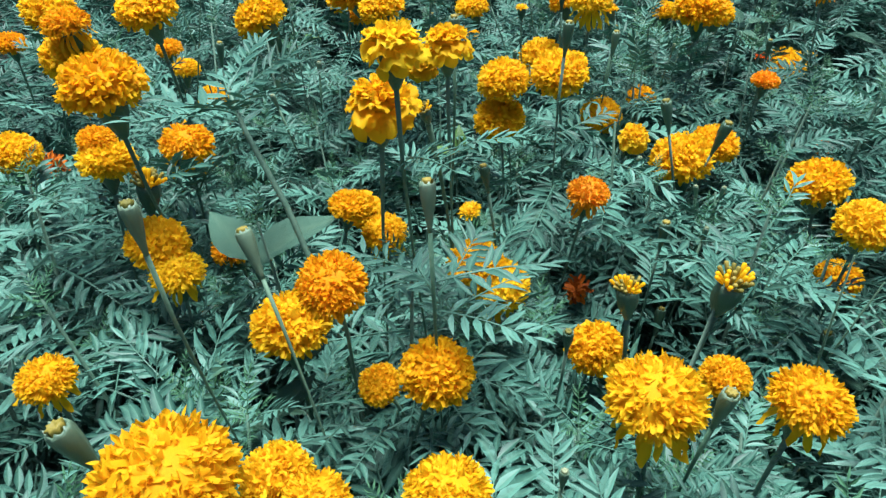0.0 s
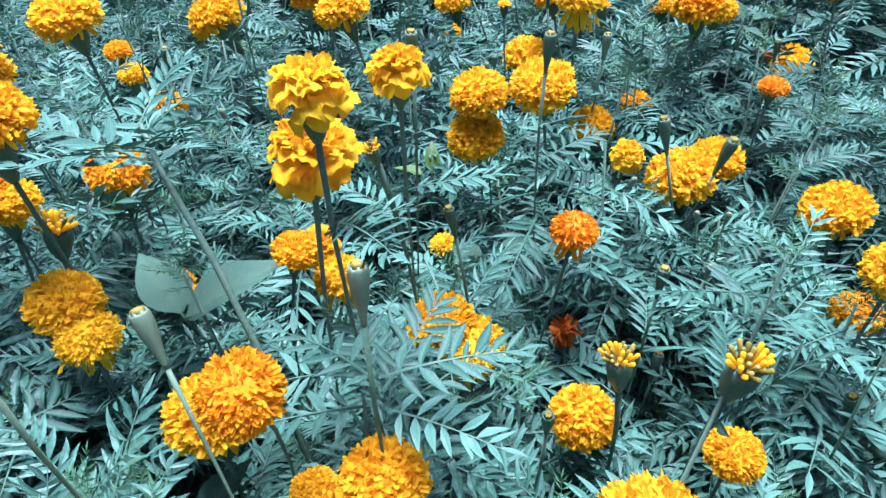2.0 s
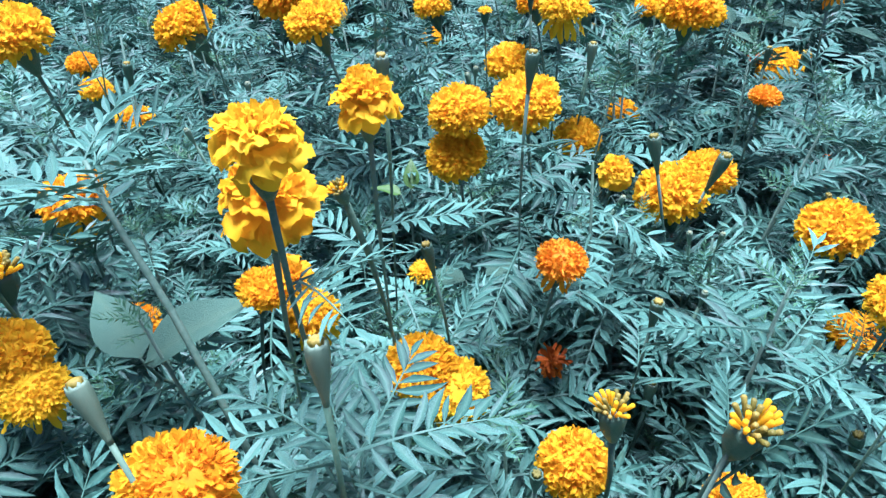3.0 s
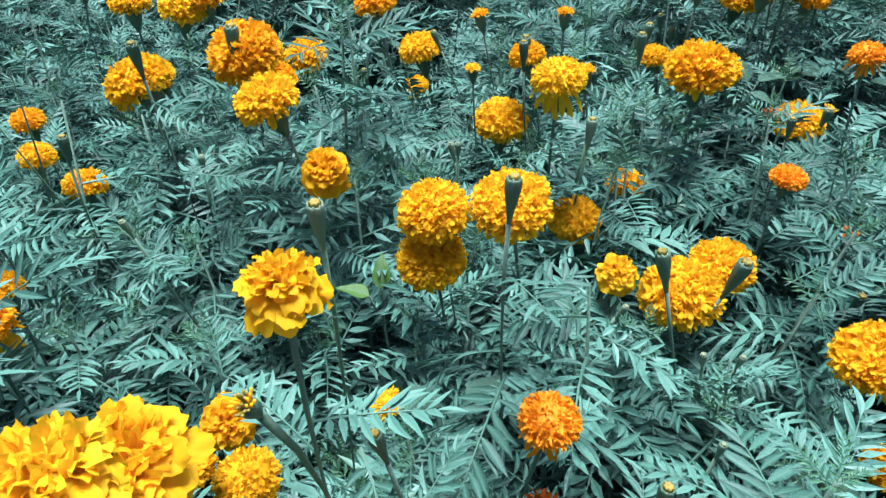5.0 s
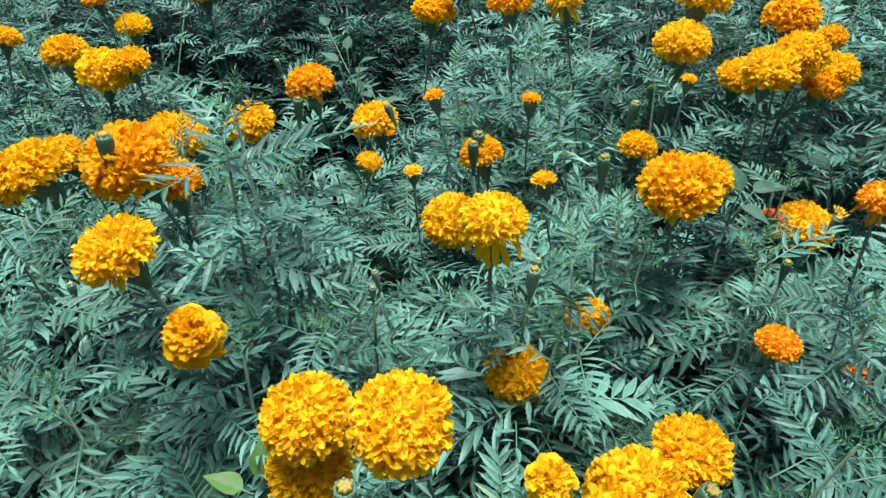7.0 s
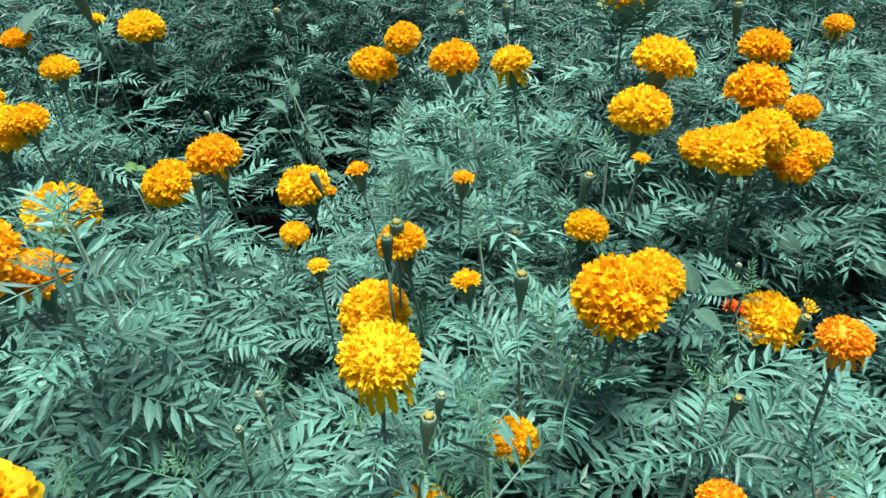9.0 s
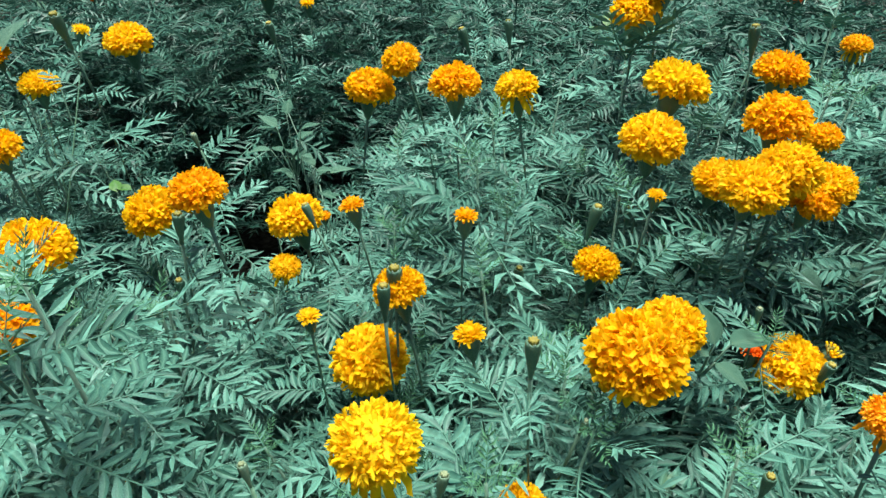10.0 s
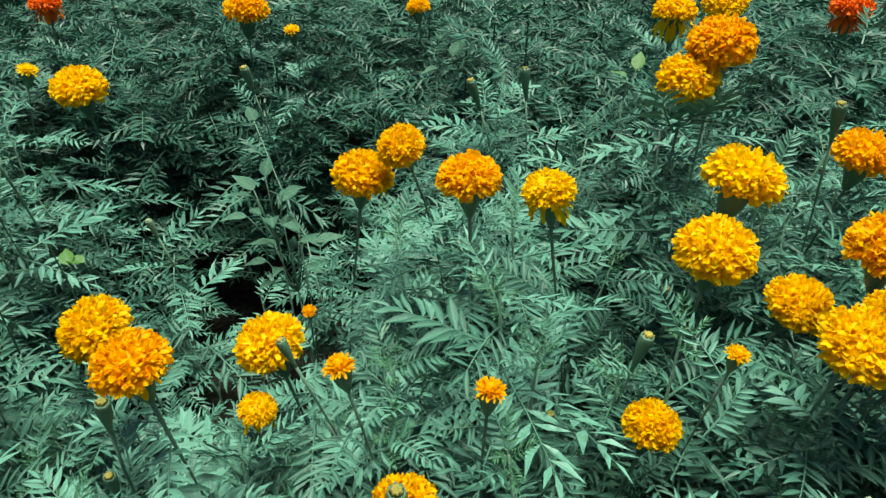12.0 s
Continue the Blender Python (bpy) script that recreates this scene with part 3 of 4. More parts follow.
flower(0.646, 1.594, 0.852, 0.026, "tuft", "g", tip=(0.05, -0.1))
bud(0.386, 1.167, 0.803, 0.016, "pale")
bud(0.674, 1.239, 0.763, 0.013, "dark")
bud(0.325, 1.406, 0.822, 0.017, "dark")
bud(0.853, 1.921, 0.952, 0.020, "dark")
bud(-0.162, 1.773, 0.994, 0.020, "dark")
bud(0.183, 1.667, 0.765, 0.015, "dark")
bud(0.076, 1.503, 0.845, 0.016, "dark")
bud(-0.116, 0.341, 0.800, 0.021, "pale")
bud(0.160, 0.704, 0.800, 0.013, "dark")
flower(0.800, 1.538, 0.650, 0.035, "tuft", "r")
flower(0.906, 1.539, 0.645, 0.028, "open", "y")
flower(0.146, 1.902, 0.620, 0.026, "tuft", "o")
flower(-0.277, 0.967, 0.740, 0.039, "pom", "g")
flower(-0.530, 1.798, 0.860, 0.054, "pom", "g")
flower(-0.497, 2.067, 0.860, 0.056, "pom", "o")
bud(0.397, 2.217, 0.860, 0.021, "dark")
bud(0.491, 2.277, 0.860, 0.021, "dark")
bud(-0.031, 2.314, 0.840, 0.021, "dark")
bud(0.665, 1.762, 0.720, 0.016, "dark")
bud(0.211, 1.248, 0.740, 0.011, "pale", "c")
bud(-0.126, 1.197, 0.760, 0.011, "pale", "c")
bud(0.471, 0.909, 0.660, 0.009, "pale", "c")
bud(0.508, 0.904, 0.660, 0.009, "pale", "c")
bud(0.451, 0.796, 0.660, 0.009, "pale", "c")
bud(-0.168, 1.044, 0.760, 0.010, "pale", "c")
bud(0.063, 1.492, 0.760, 0.014, "dark")
bud(0.397, 0.966, 0.680, 0.009, "pale", "c")
bud(0.781, 1.523, 0.720, 0.010, "pale", "c")
bud(0.220, 1.173, 0.780, 0.009, "pale", "c")
bud(0.530, 1.316, 0.740, 0.009, "pale", "c")
bud(-0.073, 1.916, 0.760, 0.012, "pale", "c")
bud(0.212, 0.376, 0.720, 0.009, "pale", "c")
bud(-0.290, 1.178, 0.800, 0.016, "dark")
bud(0.238, 0.549, 0.700, 0.013, "dark")
flower(0.101, 0.658, 0.897, 0.017, "open", "y")


# ---- foliage ----
HEAD, FREE = np.array(HEAD_AT), np.array(FREE)


def canopy(x, y):
    """How high the leaves stand: just under the heads round about."""
    w = np.exp(-((HEAD[:, 0] - x) ** 2 + (HEAD[:, 1] - y) ** 2) / (2 * 0.13**2))
    z = np.minimum(HEAD[:, 2], 0.93) - 0.15 * HEAD[:, 3]
    h = (0.4 * BASE_H + (w * z).sum()) / (0.4 + w.sum())
    h += 0.13 * noise.noise((x * 8.0, y * 8.0, 1.7)) + 0.07 * noise.noise((x * 3.1, y * 3.1, 4.2)) + 0.015
    for hx, hy, r, deep in HOLLOWS:
        h -= deep * math.exp(-((x - hx) ** 2 + (y - hy) ** 2) / (2 * r * r))
    return max(0.16, h)


LIT_SIDES = np.array(((0, -0.92, 0.39), (0, -0.80, 0.60), (0, -0.55, 0.835), (0.25, -0.75, 0.61), (-0.25, -0.75, 0.61)))
LEAF_SPOTS = [Vector(q) for q in ((0, 0.2, 0), (0, 0.5, 0), (0, 0.8, -0.08), (0, 1.15, -0.2), (0.24, 0.45, 0), (-0.24, 0.45, 0), (0.26, 0.75, -0.05), (-0.26, 0.75, -0.05), (0.18, 1.0, -0.12), (-0.18, 1.0, -0.12))]


def open_to_heads(points):
    """Whether a leaf leaves the heads free: none in a head, none close over its lit face."""
    v = np.array([tuple(p) for p in points])[:, None] - HEAD[None, :, :3]
    r, d2 = HEAD[:, 3] * 0.5, (v**2).sum(2)
    if (d2 < (r * (0.4 + 0.6 * FREE) + 0.004) ** 2).any():
        return False
    for ax in LIT_SIDES:
        s = v @ ax
        if ((s > 0) & (s < 0.24) & (d2 - s * s < (r * FREE) ** 2)).any():
            return False
    return True


def leaf_shape(seed, mat, pairs, fine=True, plain=False):
    """A pinnate leaf, one unit long along +y: a curved midrib with pairs of folded, pointed leaflets."""
    rnd, sh, rib_at = random.Random(seed), Shape(), []
    sag = rnd.uniform(0.10, 0.32)
    bend = rnd.gauss(0, 0.07)

    def rib(u):
        return Vector((bend * u * u, u, -sag * u * u + 0.05 * u))

    n = 5 if fine else 2
    sh.tube([rib(k / n) for k in range(n + 1)], [0.014 - 0.010 * k / n for k in range(n + 1)], 4 if fine else 3, cap=False)
    rib_at += [0.8] * len(sh.v)

    def leaflet(root, way, length, width, droop):
        way = way.normalized()
        side = way.cross(Vector((0, 0, 1))).normalized()
        tilt = rnd.gauss(0, 0.11)
        side = (Matrix.Rotation(tilt, 3, way) @ side).normalized()
        lift = side.cross(way).normalized() * (rnd.uniform(0.15, 0.6) * 0.5 * width)
        bow = rnd.gauss(0, 0.06) * length
        at = len(sh.v)
        sh.v.append(root)
        rib_at.append(0.8)
        if plain:
            c = root + way * (length * 0.42)
            sh.v += [c + side * (0.55 * width) + lift, root + way * length - Vector((0, 0, 1)) * (droop * length), c - side * (0.55 * width) + lift]
            rib_at.extend((0.0, 0.2, 0.0))
            sh.f.append((at, at + 3, at + 2, at + 1))
            return
        steps = ((0.18, 0.60), (0.38, 1.0), (0.62, 0.80), (0.83, 0.42)) if fine else ((0.40, 1.0),)
        for k, (u, w) in enumerate(steps):
            c = root + way * (length * u) - Vector((0, 0, 1)) * (droop * length * u * u) + side * (bow * u * (1 - u) * 4)
            w *= rnd.uniform(0.90, 1.10)
            sh.v += [c + side * (0.5 * w * width) + lift * w, c, c - side * (0.5 * w * width) + lift * w]
            rib_at.extend((0.0, 0.75, 0.0))
        sh.v.append(root + way * length - Vector((0, 0, 1)) * (droop * length))
        rib_at.append(0.2)
        sh.f += [(at, at + 2, at + 1), (at, at + 3, at + 2)]
        for k in range(0, 3 * len(steps) - 3, 3):
            a = at + 1 + k
            sh.f += [(a, a + 1, a + 4, a + 3), (a + 1, a + 2, a + 5, a + 4)]
        e = at + 3 * len(steps) - 2
        sh.f += [(e, e + 1, e + 3), (e + 1, e + 2, e + 3)]

    slim = rnd.uniform(0.19, 0.24)
    for k in range(pairs):
        u = 0.14 + 0.74 * k / (pairs - 1)
        size = (0.17 + 0.165 * math.sin(math.pi * (0.20 + 0.62 * k / (pairs - 1)))) * rnd.uniform(0.88, 1.1)
        ang = radians(66 - 28 * k / (pairs - 1))
        for s in (-1, 1):
            way = Vector((s * math.sin(ang), math.cos(ang), rnd.uniform(-0.10, 0.30)))
            leaflet(rib(u + rnd.uniform(-0.025, 0.025)), way, size * rnd.uniform(0.85, 1.12), size * slim * rnd.uniform(0.9, 1.2), rnd.uniform(0.0, 0.22))
    leaflet(rib(0.95), Vector((rnd.gauss(0, 0.1), 1, -0.1)), 0.24, 0.05, 0.15)
    me = sh.mesh("leaf", mat, smooth=False)
    me.attributes.new("rib", "FLOAT", "POINT").data.foreach_set("value", rib_at)
    return me


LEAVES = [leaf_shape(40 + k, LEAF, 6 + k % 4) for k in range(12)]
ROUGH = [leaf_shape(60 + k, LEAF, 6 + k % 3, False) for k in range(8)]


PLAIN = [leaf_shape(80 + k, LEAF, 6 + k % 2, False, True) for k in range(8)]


def leaf_at(p, az, el, roll, size):
    return Matrix.Translation(p) @ Matrix.Rotation(az, 4, "Z") @ Matrix.Rotation(el, 4, "X") @ Matrix.Rotation(roll, 4, "Y") @ Matrix.Scale(size, 4)


def arrays(me):
    """A leaf's points, faces and rib weights as arrays, read once."""
    if me.name not in READ:
        co, ribs = np.empty(3 * len(me.vertices), np.float32), np.empty(len(me.vertices), np.float32)
        me.vertices.foreach_get("co", co)
        me.attributes["rib"].data.foreach_get("value", ribs)
        corner, count = np.empty(len(me.loops), np.int32), np.empty(len(me.polygons), np.int32)
        me.loops.foreach_get("vertex_index", corner)
        me.polygons.foreach_get("loop_total", count)
        READ[me.name] = co.reshape(-1, 3), corner, count, ribs
    return READ[me.name]


READ = {}


def joined(name, pieces, mat):
    """Many posed leaves in one mesh."""
    v, f, c, r, at = [], [], [], [], 0
    for src, m in pieces:
        co, corner, count, ribs = arrays(src)
        a = np.array(m, np.float32)
        v.append(co @ a[:3, :3].T + a[:3, 3])
        f.append(corner + at)
        c.append(count)
        r.append(ribs)
        at += len(co)
    v, f, c, r = (np.concatenate(q) for q in (v, f, c, r))
    me = bpy.data.meshes.new(name)
    me.vertices.add(len(v))
    me.vertices.foreach_set("co", v.ravel())
    me.loops.add(len(f))
    me.loops.foreach_set("vertex_index", f.astype(np.int32))
    me.polygons.add(len(c))
    me.polygons.foreach_set("loop_start", (np.cumsum(c) - c).astype(np.int32))
    me.materials.append(mat)
    me.update(calc_edges=True)
    me.polygons.foreach_set("use_smooth", np.zeros(len(c), bool))
    me.attributes.new("rib", "FLOAT", "POINT").data.foreach_set("value", r)
    return me


def inner_leaves(shoots, x, y, n):
    """The leaves lower down on a plant's shoots."""
    some = []
    for k in range(n):
        mid, top = shoots[k % len(shoots)]
        az, u = prng.uniform(0, 6.28), prng.uniform(0.22, 0.86)
        p = Vector((top.x * u, top.y * u, top.z * u)) + Vector((prng.gauss(0, 0.03), prng.gauss(0, 0.03), 0))
        m = leaf_at(p, az, prng.gauss(0.05, 0.28), prng.gauss(0, 0.28), (0.145 - 0.055 * u) * prng.uniform(0.8, 1.2))
        if p.z > 0.08 and open_to_heads([Vector((x, y, 0)) + (m @ q) for q in LEAF_SPOTS]):
            some.append((PLAIN[prng.randrange(8)], m))
    return some


YOUNG = organic("young_leaf", (0.022, 0.085, 0.035), (0.040, 0.128, 0.058), (0.072, 0.190, 0.100), 0.42, 0.25, 0.12, 160, 0.25, own=False, rib=(0.07, 0.18, 0.09))


def shoot_tip(seed):
    """The small fresh leaves that unfold at the end of a shoot."""
    rnd, some = random.Random(seed), []
    for k in range(5):
        some.append((ROUGH[rnd.randrange(8)], leaf_at((0, 0, -0.004 * k), 2.4 * k + rnd.gauss(0, 0.2), 1.15 - 0.15 * k + rnd.gauss(0, 0.12), rnd.gauss(0, 0.3), rnd.uniform(0.024, 0.042))))
    return joined("shoot_tip", some, YOUNG)


TIPS = [shoot_tip(90 + k) for k in range(4)]
prng = random.Random(21)


def plant(x, y):
    """A bushy marigold plant: stem with shoots, inner leaves, and the outer leaves, one by one where the camera passes."""
    h = canopy(x, y)
    thing = new("marigold_plant")
    thing.location = (x, y, 0)
    tagged(thing, "bushy marigold plant with blue-green feathery leaves", "plant", "marigold plants")
    sh, shoots = Shape(), []
    for k in range(3):
        az = prng.uniform(0, 6.28)
        r = prng.uniform(0.03, 0.11)
        top = Vector((r * math.cos(az), r * math.sin(az), 0))
        top.z = canopy(x + top.x, y + top.y) * prng.uniform(0.58, 1.09)
        while top.z > 0.25 and not open_to_heads([Vector((x + top.x * f, y + top.y * f, top.z * (0.62 + 0.38 * (2 * f - 1)))) for f in (0.5, 0.65, 0.8, 0.9, 1.0)]):
            top.z -= 0.05
        mid = Vector((top.x * 0.5, top.y * 0.5, top.z * 0.62))
        sh.tube([(0, 0, -0.05), Vector((0, 0, 0.18 * h)), mid, top], [0.0045, 0.0040, 0.0030, 0.0016], 5)
        shoots.append((mid, top))
    part("stem", sh.mesh("stem", STEM), thing)
    more = inner_leaves(shoots, x, y, 92 if h > 0.55 else 16)
    for mid, top in shoots:
        for k, m in enumerate(shoot_leaves(mid, top, x, y, 9)):
            if k % 2:
                more.append((LEAVES[prng.randrange(12)] if y < 1.3 else ROUGH[prng.randrange(8)], m))
            else:
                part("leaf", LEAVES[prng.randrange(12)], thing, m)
        if y < 1.9 and open_to_heads([Vector((x, y, 0)) + top + Vector((0, 0, 0.015))]):
            part("shoot_tip", TIPS[prng.randrange(4)], thing, Matrix.Translation(top), "fresh yellow-green shoot tip")
    if more:
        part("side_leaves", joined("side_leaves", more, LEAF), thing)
    return thing


def shoot_leaves(mid, top, x, y, n=6, grow=1.0):
    """The leaves round the upper part of one shoot, as far as they leave the heads free."""
    a, out = prng.uniform(0, 6.28), []
    if top.z < 0.5:
        n = 3
    for k in range(n):
        u = k / (n - 1)
        a += 2.39996 + prng.gauss(0, 0.25)
        p = top.lerp(mid, 0.02 + 0.50 * u)
        el = 0.72 - 0.85 * min(1.0, u * 1.5) + prng.gauss(0, 0.24)
        size = grow * (0.070 + 0.054 * min(1.0, u * 1.8)) * prng.uniform(0.80, 1.22)
        m = leaf_at(p, a, el, prng.gauss(0, 0.25), size)
        if open_to_heads([Vector((x, y, 0)) + (m @ q) for q in LEAF_SPOTS]):
            out.append(m)
    return out


def field():
    """Staggered rows of plants; those that stay far off are gathered in one sheet of foliage."""
    step, j, y, far = 0.180, 0, -0.25, []
    while y < 4.2:
        reach, mid_x = 0.55 + 0.40 * max(0.0, y), 0.13 + 0.13 * max(0.0, y)
        x = -1.35 + (step / 2 if j % 2 else 0)
        while x < 1.95:
            px, py = x + prng.gauss(0, 0.03), y + prng.gauss(0, 0.03)
            if py < 2.40 and abs(px - mid_x) < reach:
                plant(px, py)
            else:
                for k in range(3):
                    az, r = prng.uniform(0, 6.28), prng.uniform(0.03, 0.11)
                    top = Vector((r * math.cos(az), r * math.sin(az), 0))
                    top.z = canopy(px + top.x, py + top.y) * prng.uniform(0.62, 1.08)
                    here = Matrix.Translation((px, py, 0))
                    far += [(PLAIN[prng.randrange(8)], here @ m) for m in shoot_leaves(Vector((top.x * 0.5, top.y * 0.5, top.z * 0.62)), top, px, py, 9, 1.15)]
                    for low in (0.22, 0.30, 0.36, 0.42, 0.47, 0.52, 0.57, 0.62, 0.67, 0.72, 0.76, 0.8) if top.z > 0.5 else (0.5, 0.8):
                        a = prng.uniform(0, 6.28)
                        far.append((PLAIN[prng.randrange(8)], here @ leaf_at((top.x * low, top.y * low, top.z * low), a, prng.gauss(0.1, 0.3), prng.gauss(0, 0.3), prng.uniform(0.12, 0.16))))
                    if k == 0:
                        far.append((STICK, here @ Matrix.Translation((top.x * 0.7, top.y * 0.7, 0)) @ Matrix.Diagonal((1, 1, top.z, 1))))
            x += step
        y += step * 0.9
        j += 1
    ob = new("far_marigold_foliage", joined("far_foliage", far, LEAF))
    tagged(ob, "dense blue-green marigold foliage farther out in the bed", "foliage", kind="stuff")


def stick():
    """A bare upright stem one unit high."""
    sh = Shape()
    sh.tube([(0, 0, -0.06), (0, 0, 0.5), (0.0, 0, 0.97)], [0.003, 0.003, 0.002], 4)
    me = sh.mesh("stick", STEM)
    me.attributes.new("rib", "FLOAT", "POINT")
    return me


STICK = stick()
field()


def stem_leaves(thing, x, y, z, width, veiled):
    """The few leaves that sit on a flower's own stem, and, before a veiled head, some that rise over it."""
    foot = Vector(thing.location)
    a = prng.uniform(0, 6.28)
    for k in range(6):
        down = width * 0.65 + 0.025 + 0.040 * k + prng.uniform(0, 0.02)
        p = Vector((x, y, z)).lerp(Vector((foot.x, foot.y, 0)), min(0.8, down / z))
        a += 2.2 + prng.gauss(0, 0.3)
        m = leaf_at(p - foot, a, 0.45 - 0.15 * k + prng.gauss(0, 0.2), prng.gauss(0, 0.3), prng.uniform(0.06, 0.08) + 0.012 * k)
        if open_to_heads([foot + (m @ q) for q in LEAF_SPOTS]):
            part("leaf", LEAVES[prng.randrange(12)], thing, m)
    for turn in (-0.75, 0.05, 0.7) if veiled else ():
        p = Vector((x, y, z)).lerp(Vector((foot.x, foot.y, 0)), (1.0 * width) / z)
        part("leaf", LEAVES[prng.randrange(12)], thing, leaf_at(p - foot, math.pi + turn + prng.gauss(0, 0.1), 0.78 + prng.gauss(0, 0.1), prng.gauss(0, 0.2), width * prng.uniform(1.5, 1.9)))


for thing, spot, free in zip(BLOOMS, HEAD_AT, FREE):
    stem_leaves(thing, *spot, free < 0.5)


def leafy_stem(thing, top, low, headings, size):
    """A whorl of large leaves round a stem, spread nearly level towards the given headings."""
    foot, rnd = Vector(thing.location), random.Random(12)
    for k, az in enumerate(headings):
        p = Vector(top).lerp(Vector((foot.x, foot.y, 0)), (top[2] - low + 0.008 * k) / top[2])
        part("leaf", LEAVES[(3 * k + 1) % 12], thing, leaf_at(p - foot, radians(az), 0.22 - 0.05 * k + rnd.gauss(0, 0.08), rnd.gauss(0, 0.15), size * rnd.uniform(0.85, 1.15)))


leafy_stem(LEAFY, (0.114, 0.488, 0.896), 0.815, (-75, 50, -25, 20, -112, -50, 0), 0.095)


# ---- broad-leaved weeds between the marigolds ----
def broad_leaf(seed, mat):
    """An ovate leaf, one unit long along +y, folded along its midrib, with wavy edges."""
    rnd, sh = random.Random(seed), Shape()
    rows = []
    for i in range(9):
        u = i / 8
        half = 0.29 * math.sin(math.pi * min(1.0, u ** 0.70)) * (1.0 - 0.25 * u) + 0.003
        row = []
        for j in range(7):
            s = j / 3 - 1
            row.append(Vector((s * half, u, 0.10 * abs(s) * half * 3 - 0.22 * u * u + 0.016 * math.sin(9 * u + 4 * s + seed) * abs(s) + 0.014 * math.cos(8 * math.pi * u - 3 * abs(s)) * math.sin(math.pi * abs(s)))))
        rows.append(row)
    sh.grid(rows)
    me = sh.mesh("broad_leaf", mat)
    me.attributes.new("rib", "FLOAT", "POINT").data.foreach_set("value", [0.8 if j == 3 else (0.35 if i % 2 and j in (2, 4) else 0.0) for i in range(9) for j in range(7)])
    return me


OVATE = {m.name: [broad_leaf(k, m) for k in range(3)] for m in (BROAD, LIME)}


def weed(leaves, mat):
    """A weed with ovate leaves: x, y, z of each leaf's foot, its length, heading and rise in degrees."""
    x0 = sum(p[0] for p in leaves) / len(leaves)
    y0 = sum(p[1] for p in leaves) / len(leaves) + 0.03
    thing = new("weed_plant")
    thing.location = (x0, y0, 0)
    tagged(thing, "yellowish-green weed with small oval leaves" if mat is LIME else "green weed with broad oval leaves among marigolds", "weed", "weeds")
    low = min(p[2] for p in leaves) - 0.06
    sh = Shape()
    sh.tube([(0, 0, -0.05), (0.01, 0.0, low * 0.5), (0, 0, low)], [0.0025, 0.0022, 0.0018], 5)
    part("stem", sh.mesh("stem", STEM), thing)
    for k, (x, y, z, size, az, el) in enumerate(leaves):
        at = Vector((x - x0, y - y0, z))
        st = Shape()
        st.tube([(0, 0, low - 0.005), at * 0.5 + Vector((0, 0, 0.5 * low - 0.01)), at], [0.0016, 0.0013, 0.0012], 5)
        leaf = part("leaf", OVATE[mat.name][k % 3], thing, leaf_at(at, radians(az), radians(el), 0.0, size))
        part("leaf_stalk", st.mesh("leaf_stalk", STEM), thing)
    return thing


def bushy(x, y, z, n, size, seed):
    """Leaf places for a low, many-leaved weed round one spot."""
    rnd, out = random.Random(seed), []
    for k in range(n):
        az, r = 137.5 * k + rnd.gauss(0, 12), 0.012 + 0.035 * math.sqrt(k / n)
        a = radians(az)
        out.append((x - r * math.sin(a), y + r * math.cos(a), z - 0.10 * k / n + rnd.gauss(0, 0.008), size * rnd.uniform(0.8, 1.2), az, 35 - 30 * k / n + rnd.gauss(0, 8)))
    return out


weed([(-0.125, 0.700, 0.690, 0.100, 43, 28), (-0.118, 0.692, 0.690, 0.125, -66, 30)], BROAD)
weed([(0.125, 1.016, 0.68, 0.042, 0, 60), (0.111, 1.002, 0.68, 0.042, 75, 20)], LIME)
weed([(0.690, 1.429, 0.75, 0.050, 20, 50), (0.707, 1.429, 0.75, 0.060, -75, 10), (0.687, 1.410, 0.74, 0.045, -140, 0), (0.684, 1.420, 0.74, 0.040, 60, 20)], BROAD)
weed([(0.350, 2.804, 0.72, 0.075, -30, 35), (0.314, 2.774, 0.70, 0.050, 120, 0)], BROAD)
weed([(-0.099, 2.506, 0.66, 0.055, 30, 30), (0.107, 2.140, 0.58, 0.060, -60, 10), (0.067, 2.177, 0.58, 0.050, 60, 20)], BROAD)
weed([(-0.482, 2.060, 0.86, 0.090, -30, 45)], BROAD)
weed([(0.935, 1.652, 0.66, 0.100, 40, 10), (0.985, 1.669, 0.66, 0.100, -60, 10), (1.015, 1.627, 0.66, 0.090, -120, 0)], BROAD)
weed([(0.719, 2.392, 0.84, 0.050, -20, 40), (0.693, 2.349, 0.84, 0.035, 60, 20)], LIME)
weed([(0.576, 0.773, 0.57, 0.062, -20, 30), (0.585, 0.760, 0.57, 0.055, -70, 20), (0.560, 0.791, 0.57, 0.055, 30, 30)], BROAD)
weed([(0.605, 0.622, 0.55, 0.060, 60, 20), (0.623, 0.640, 0.55, 0.060, -40, 20)], BROAD)
weed([(-0.328, 2.098, 0.55, 0.050, 80, 10), (-0.355, 2.088, 0.55, 0.050, 30, 20)], LIME)
weed(bushy(0.050, 2.130, 0.600, 11, 0.040, 3), BROAD)
weed([(-0.058, 0.487, 0.64, 0.070, 80, 10), (-0.050, 0.501, 0.64, 0.060, -30, 20)], BROAD)
weed(bushy(0.020, 2.160, 0.700, 9, 0.048, 4), BROAD)
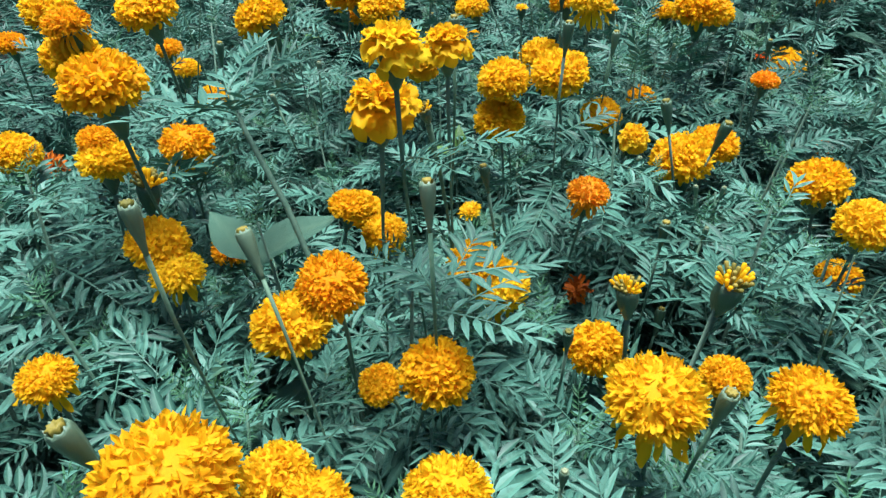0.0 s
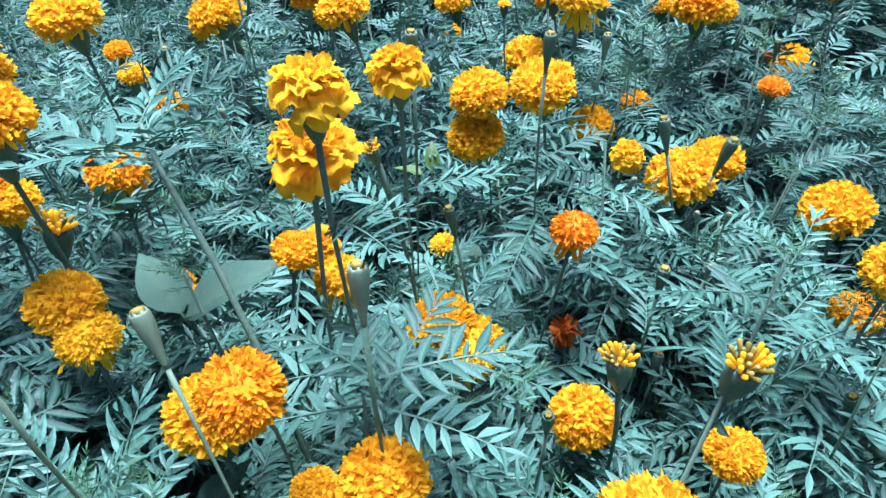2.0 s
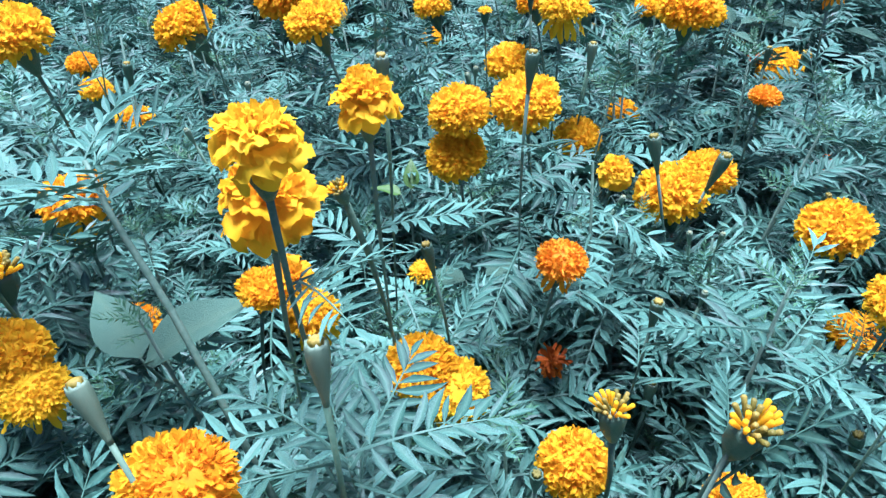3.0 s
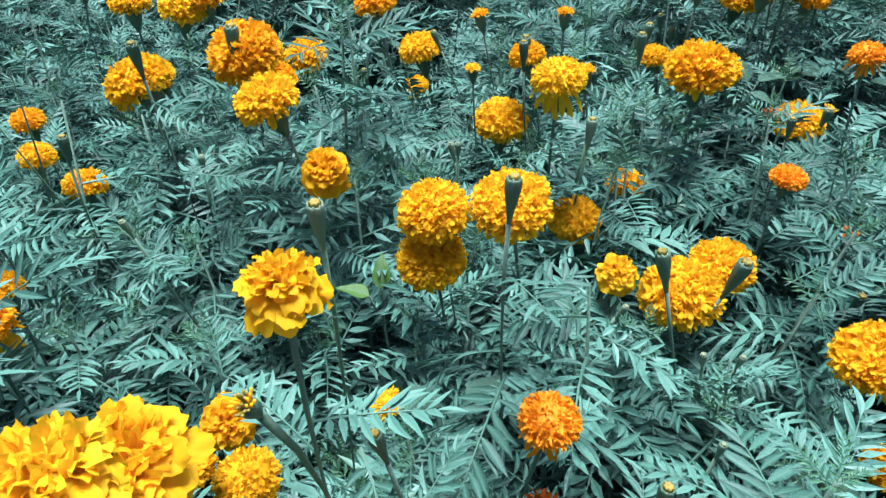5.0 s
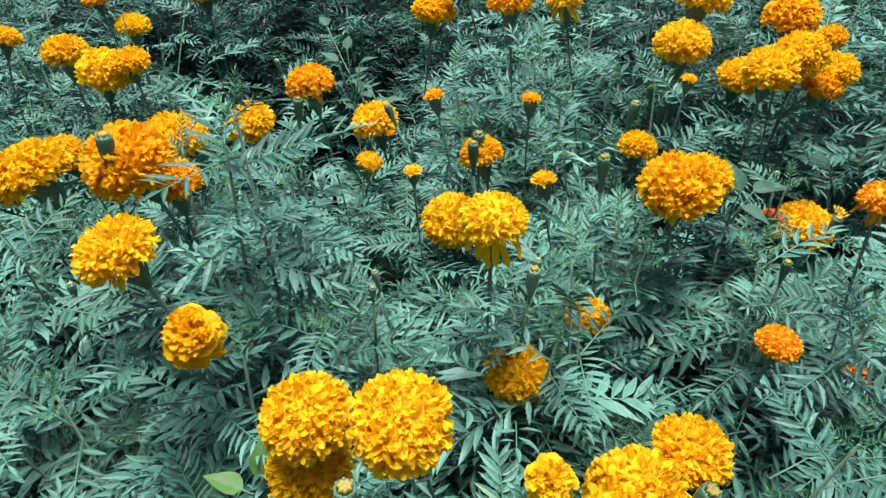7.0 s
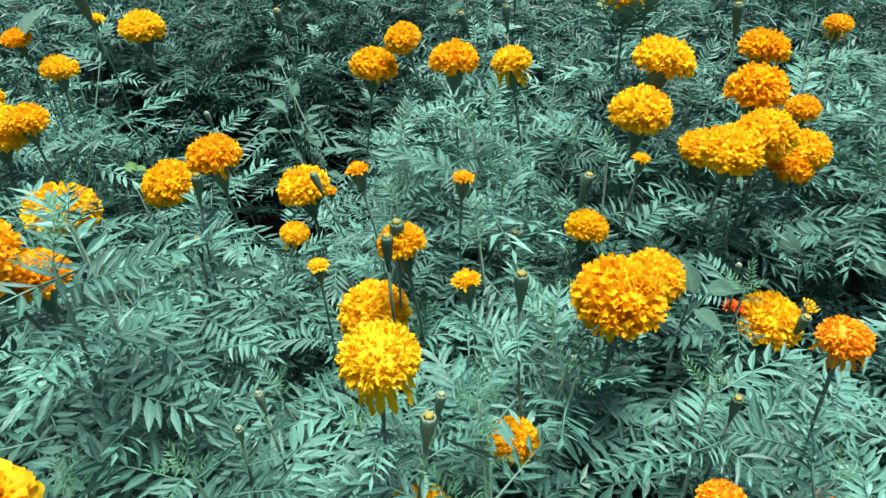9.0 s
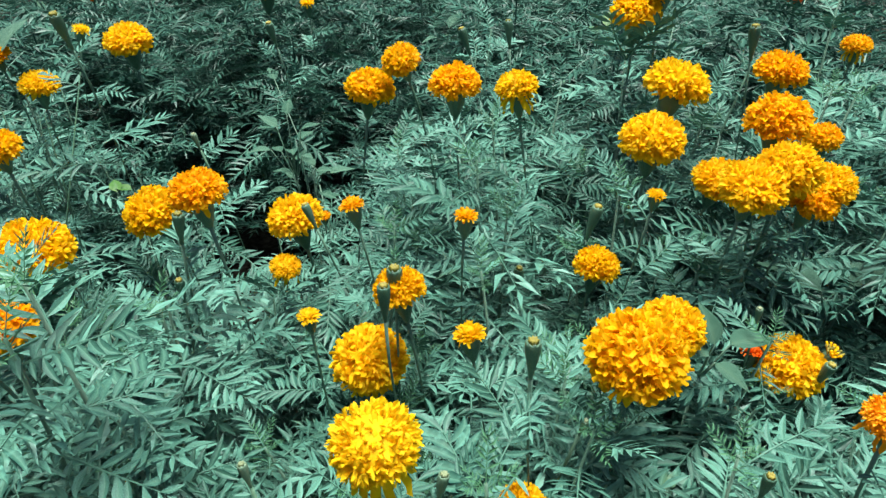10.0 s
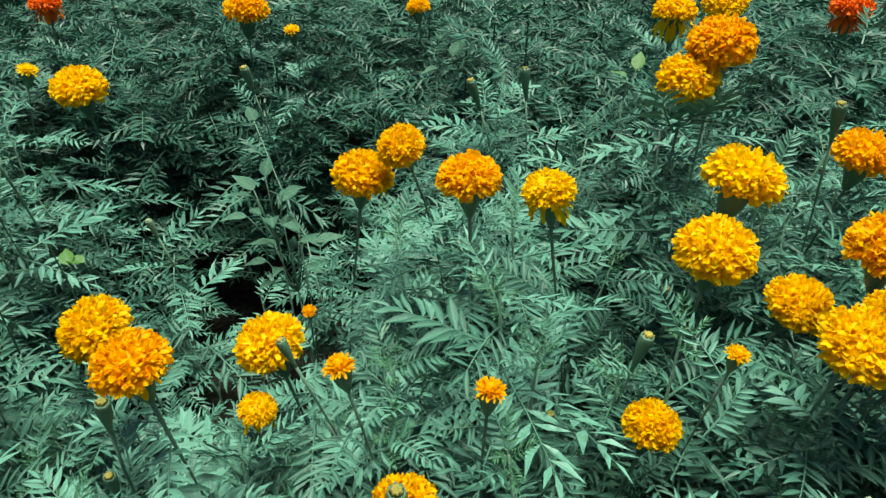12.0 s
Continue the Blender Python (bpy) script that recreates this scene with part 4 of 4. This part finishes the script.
weed([(0.193, 0.887, 0.62, 0.070, 70, 0), (0.223, 0.886, 0.62, 0.060, -40, 10)], BROAD)


def leaning_shoot():
    """A thick pale stalk that leans across the bed, with leaves at its tip."""
    thing = new("leaning_stalk")
    thing.location = (0.06, 0.56, 0)
    tagged(thing, "thick pale green marigold stalk leaning over the leaves", "stem")
    sh = Shape()
    sh.tube([(0, 0, -0.05), (-0.02, 0.02, 0.45), (-0.075, 0.06, 0.70), (-0.109, 0.092, 0.794), (-0.149, 0.129, 0.862), (-0.165, 0.15, 0.90)], [0.0042, 0.0038, 0.0034, 0.0032, 0.0028, 0.002], 8)
    part("stem", sh.mesh("stem", STEM), thing)
    for k in range(7):
        m = leaf_at((-0.15 - 0.003 * k, 0.13 + 0.003 * k, 0.86 + 0.006 * k), 0.9 * k + 0.5, 0.35 + 0.05 * k, prng.gauss(0, 0.2), 0.12 - 0.006 * k)
        part("leaf", LEAVES[k], thing, m)


leaning_shoot()


def straw(top, foot, r):
    """A thin dry stalk, slightly bowed, from the ground up through the leaves."""
    thing = new("dry_stalk")
    thing.location = (foot[0], foot[1], 0)
    tagged(thing, "thin pale dry stalk rising through the leaves", "stalk", "dry stalks")
    a = Vector((top[0] - foot[0], top[1] - foot[1], top[2]))
    sh = Shape()
    sh.tube([(0, 0, -0.05), a * 0.35 + Vector((0.008, 0, 0)), a * 0.7 + Vector((0.006, 0, 0)), a], [r * 1.3, r * 1.2, r, r * 0.5], 6)
    part("stem", sh.mesh("stem", PALE), thing)


straw((0.477, 0.544, 0.80), (0.625, 0.745), 0.0016)
straw((0.543, 0.583, 0.74), (0.571, 0.815), 0.0016)
straw((-0.205, 1.855, 0.90), (-0.494, 1.649), 0.0016)
straw((-0.262, 1.731, 0.92), (-0.526, 2.060), 0.0016)
straw((-0.296, 1.080, 0.90), (-0.420, 1.501), 0.0016)
straw((-0.232, 1.776, 0.86), (-0.465, 1.989), 0.0016)
straw((-0.266, 1.107, 0.93), (-0.730, 1.611), 0.0016)
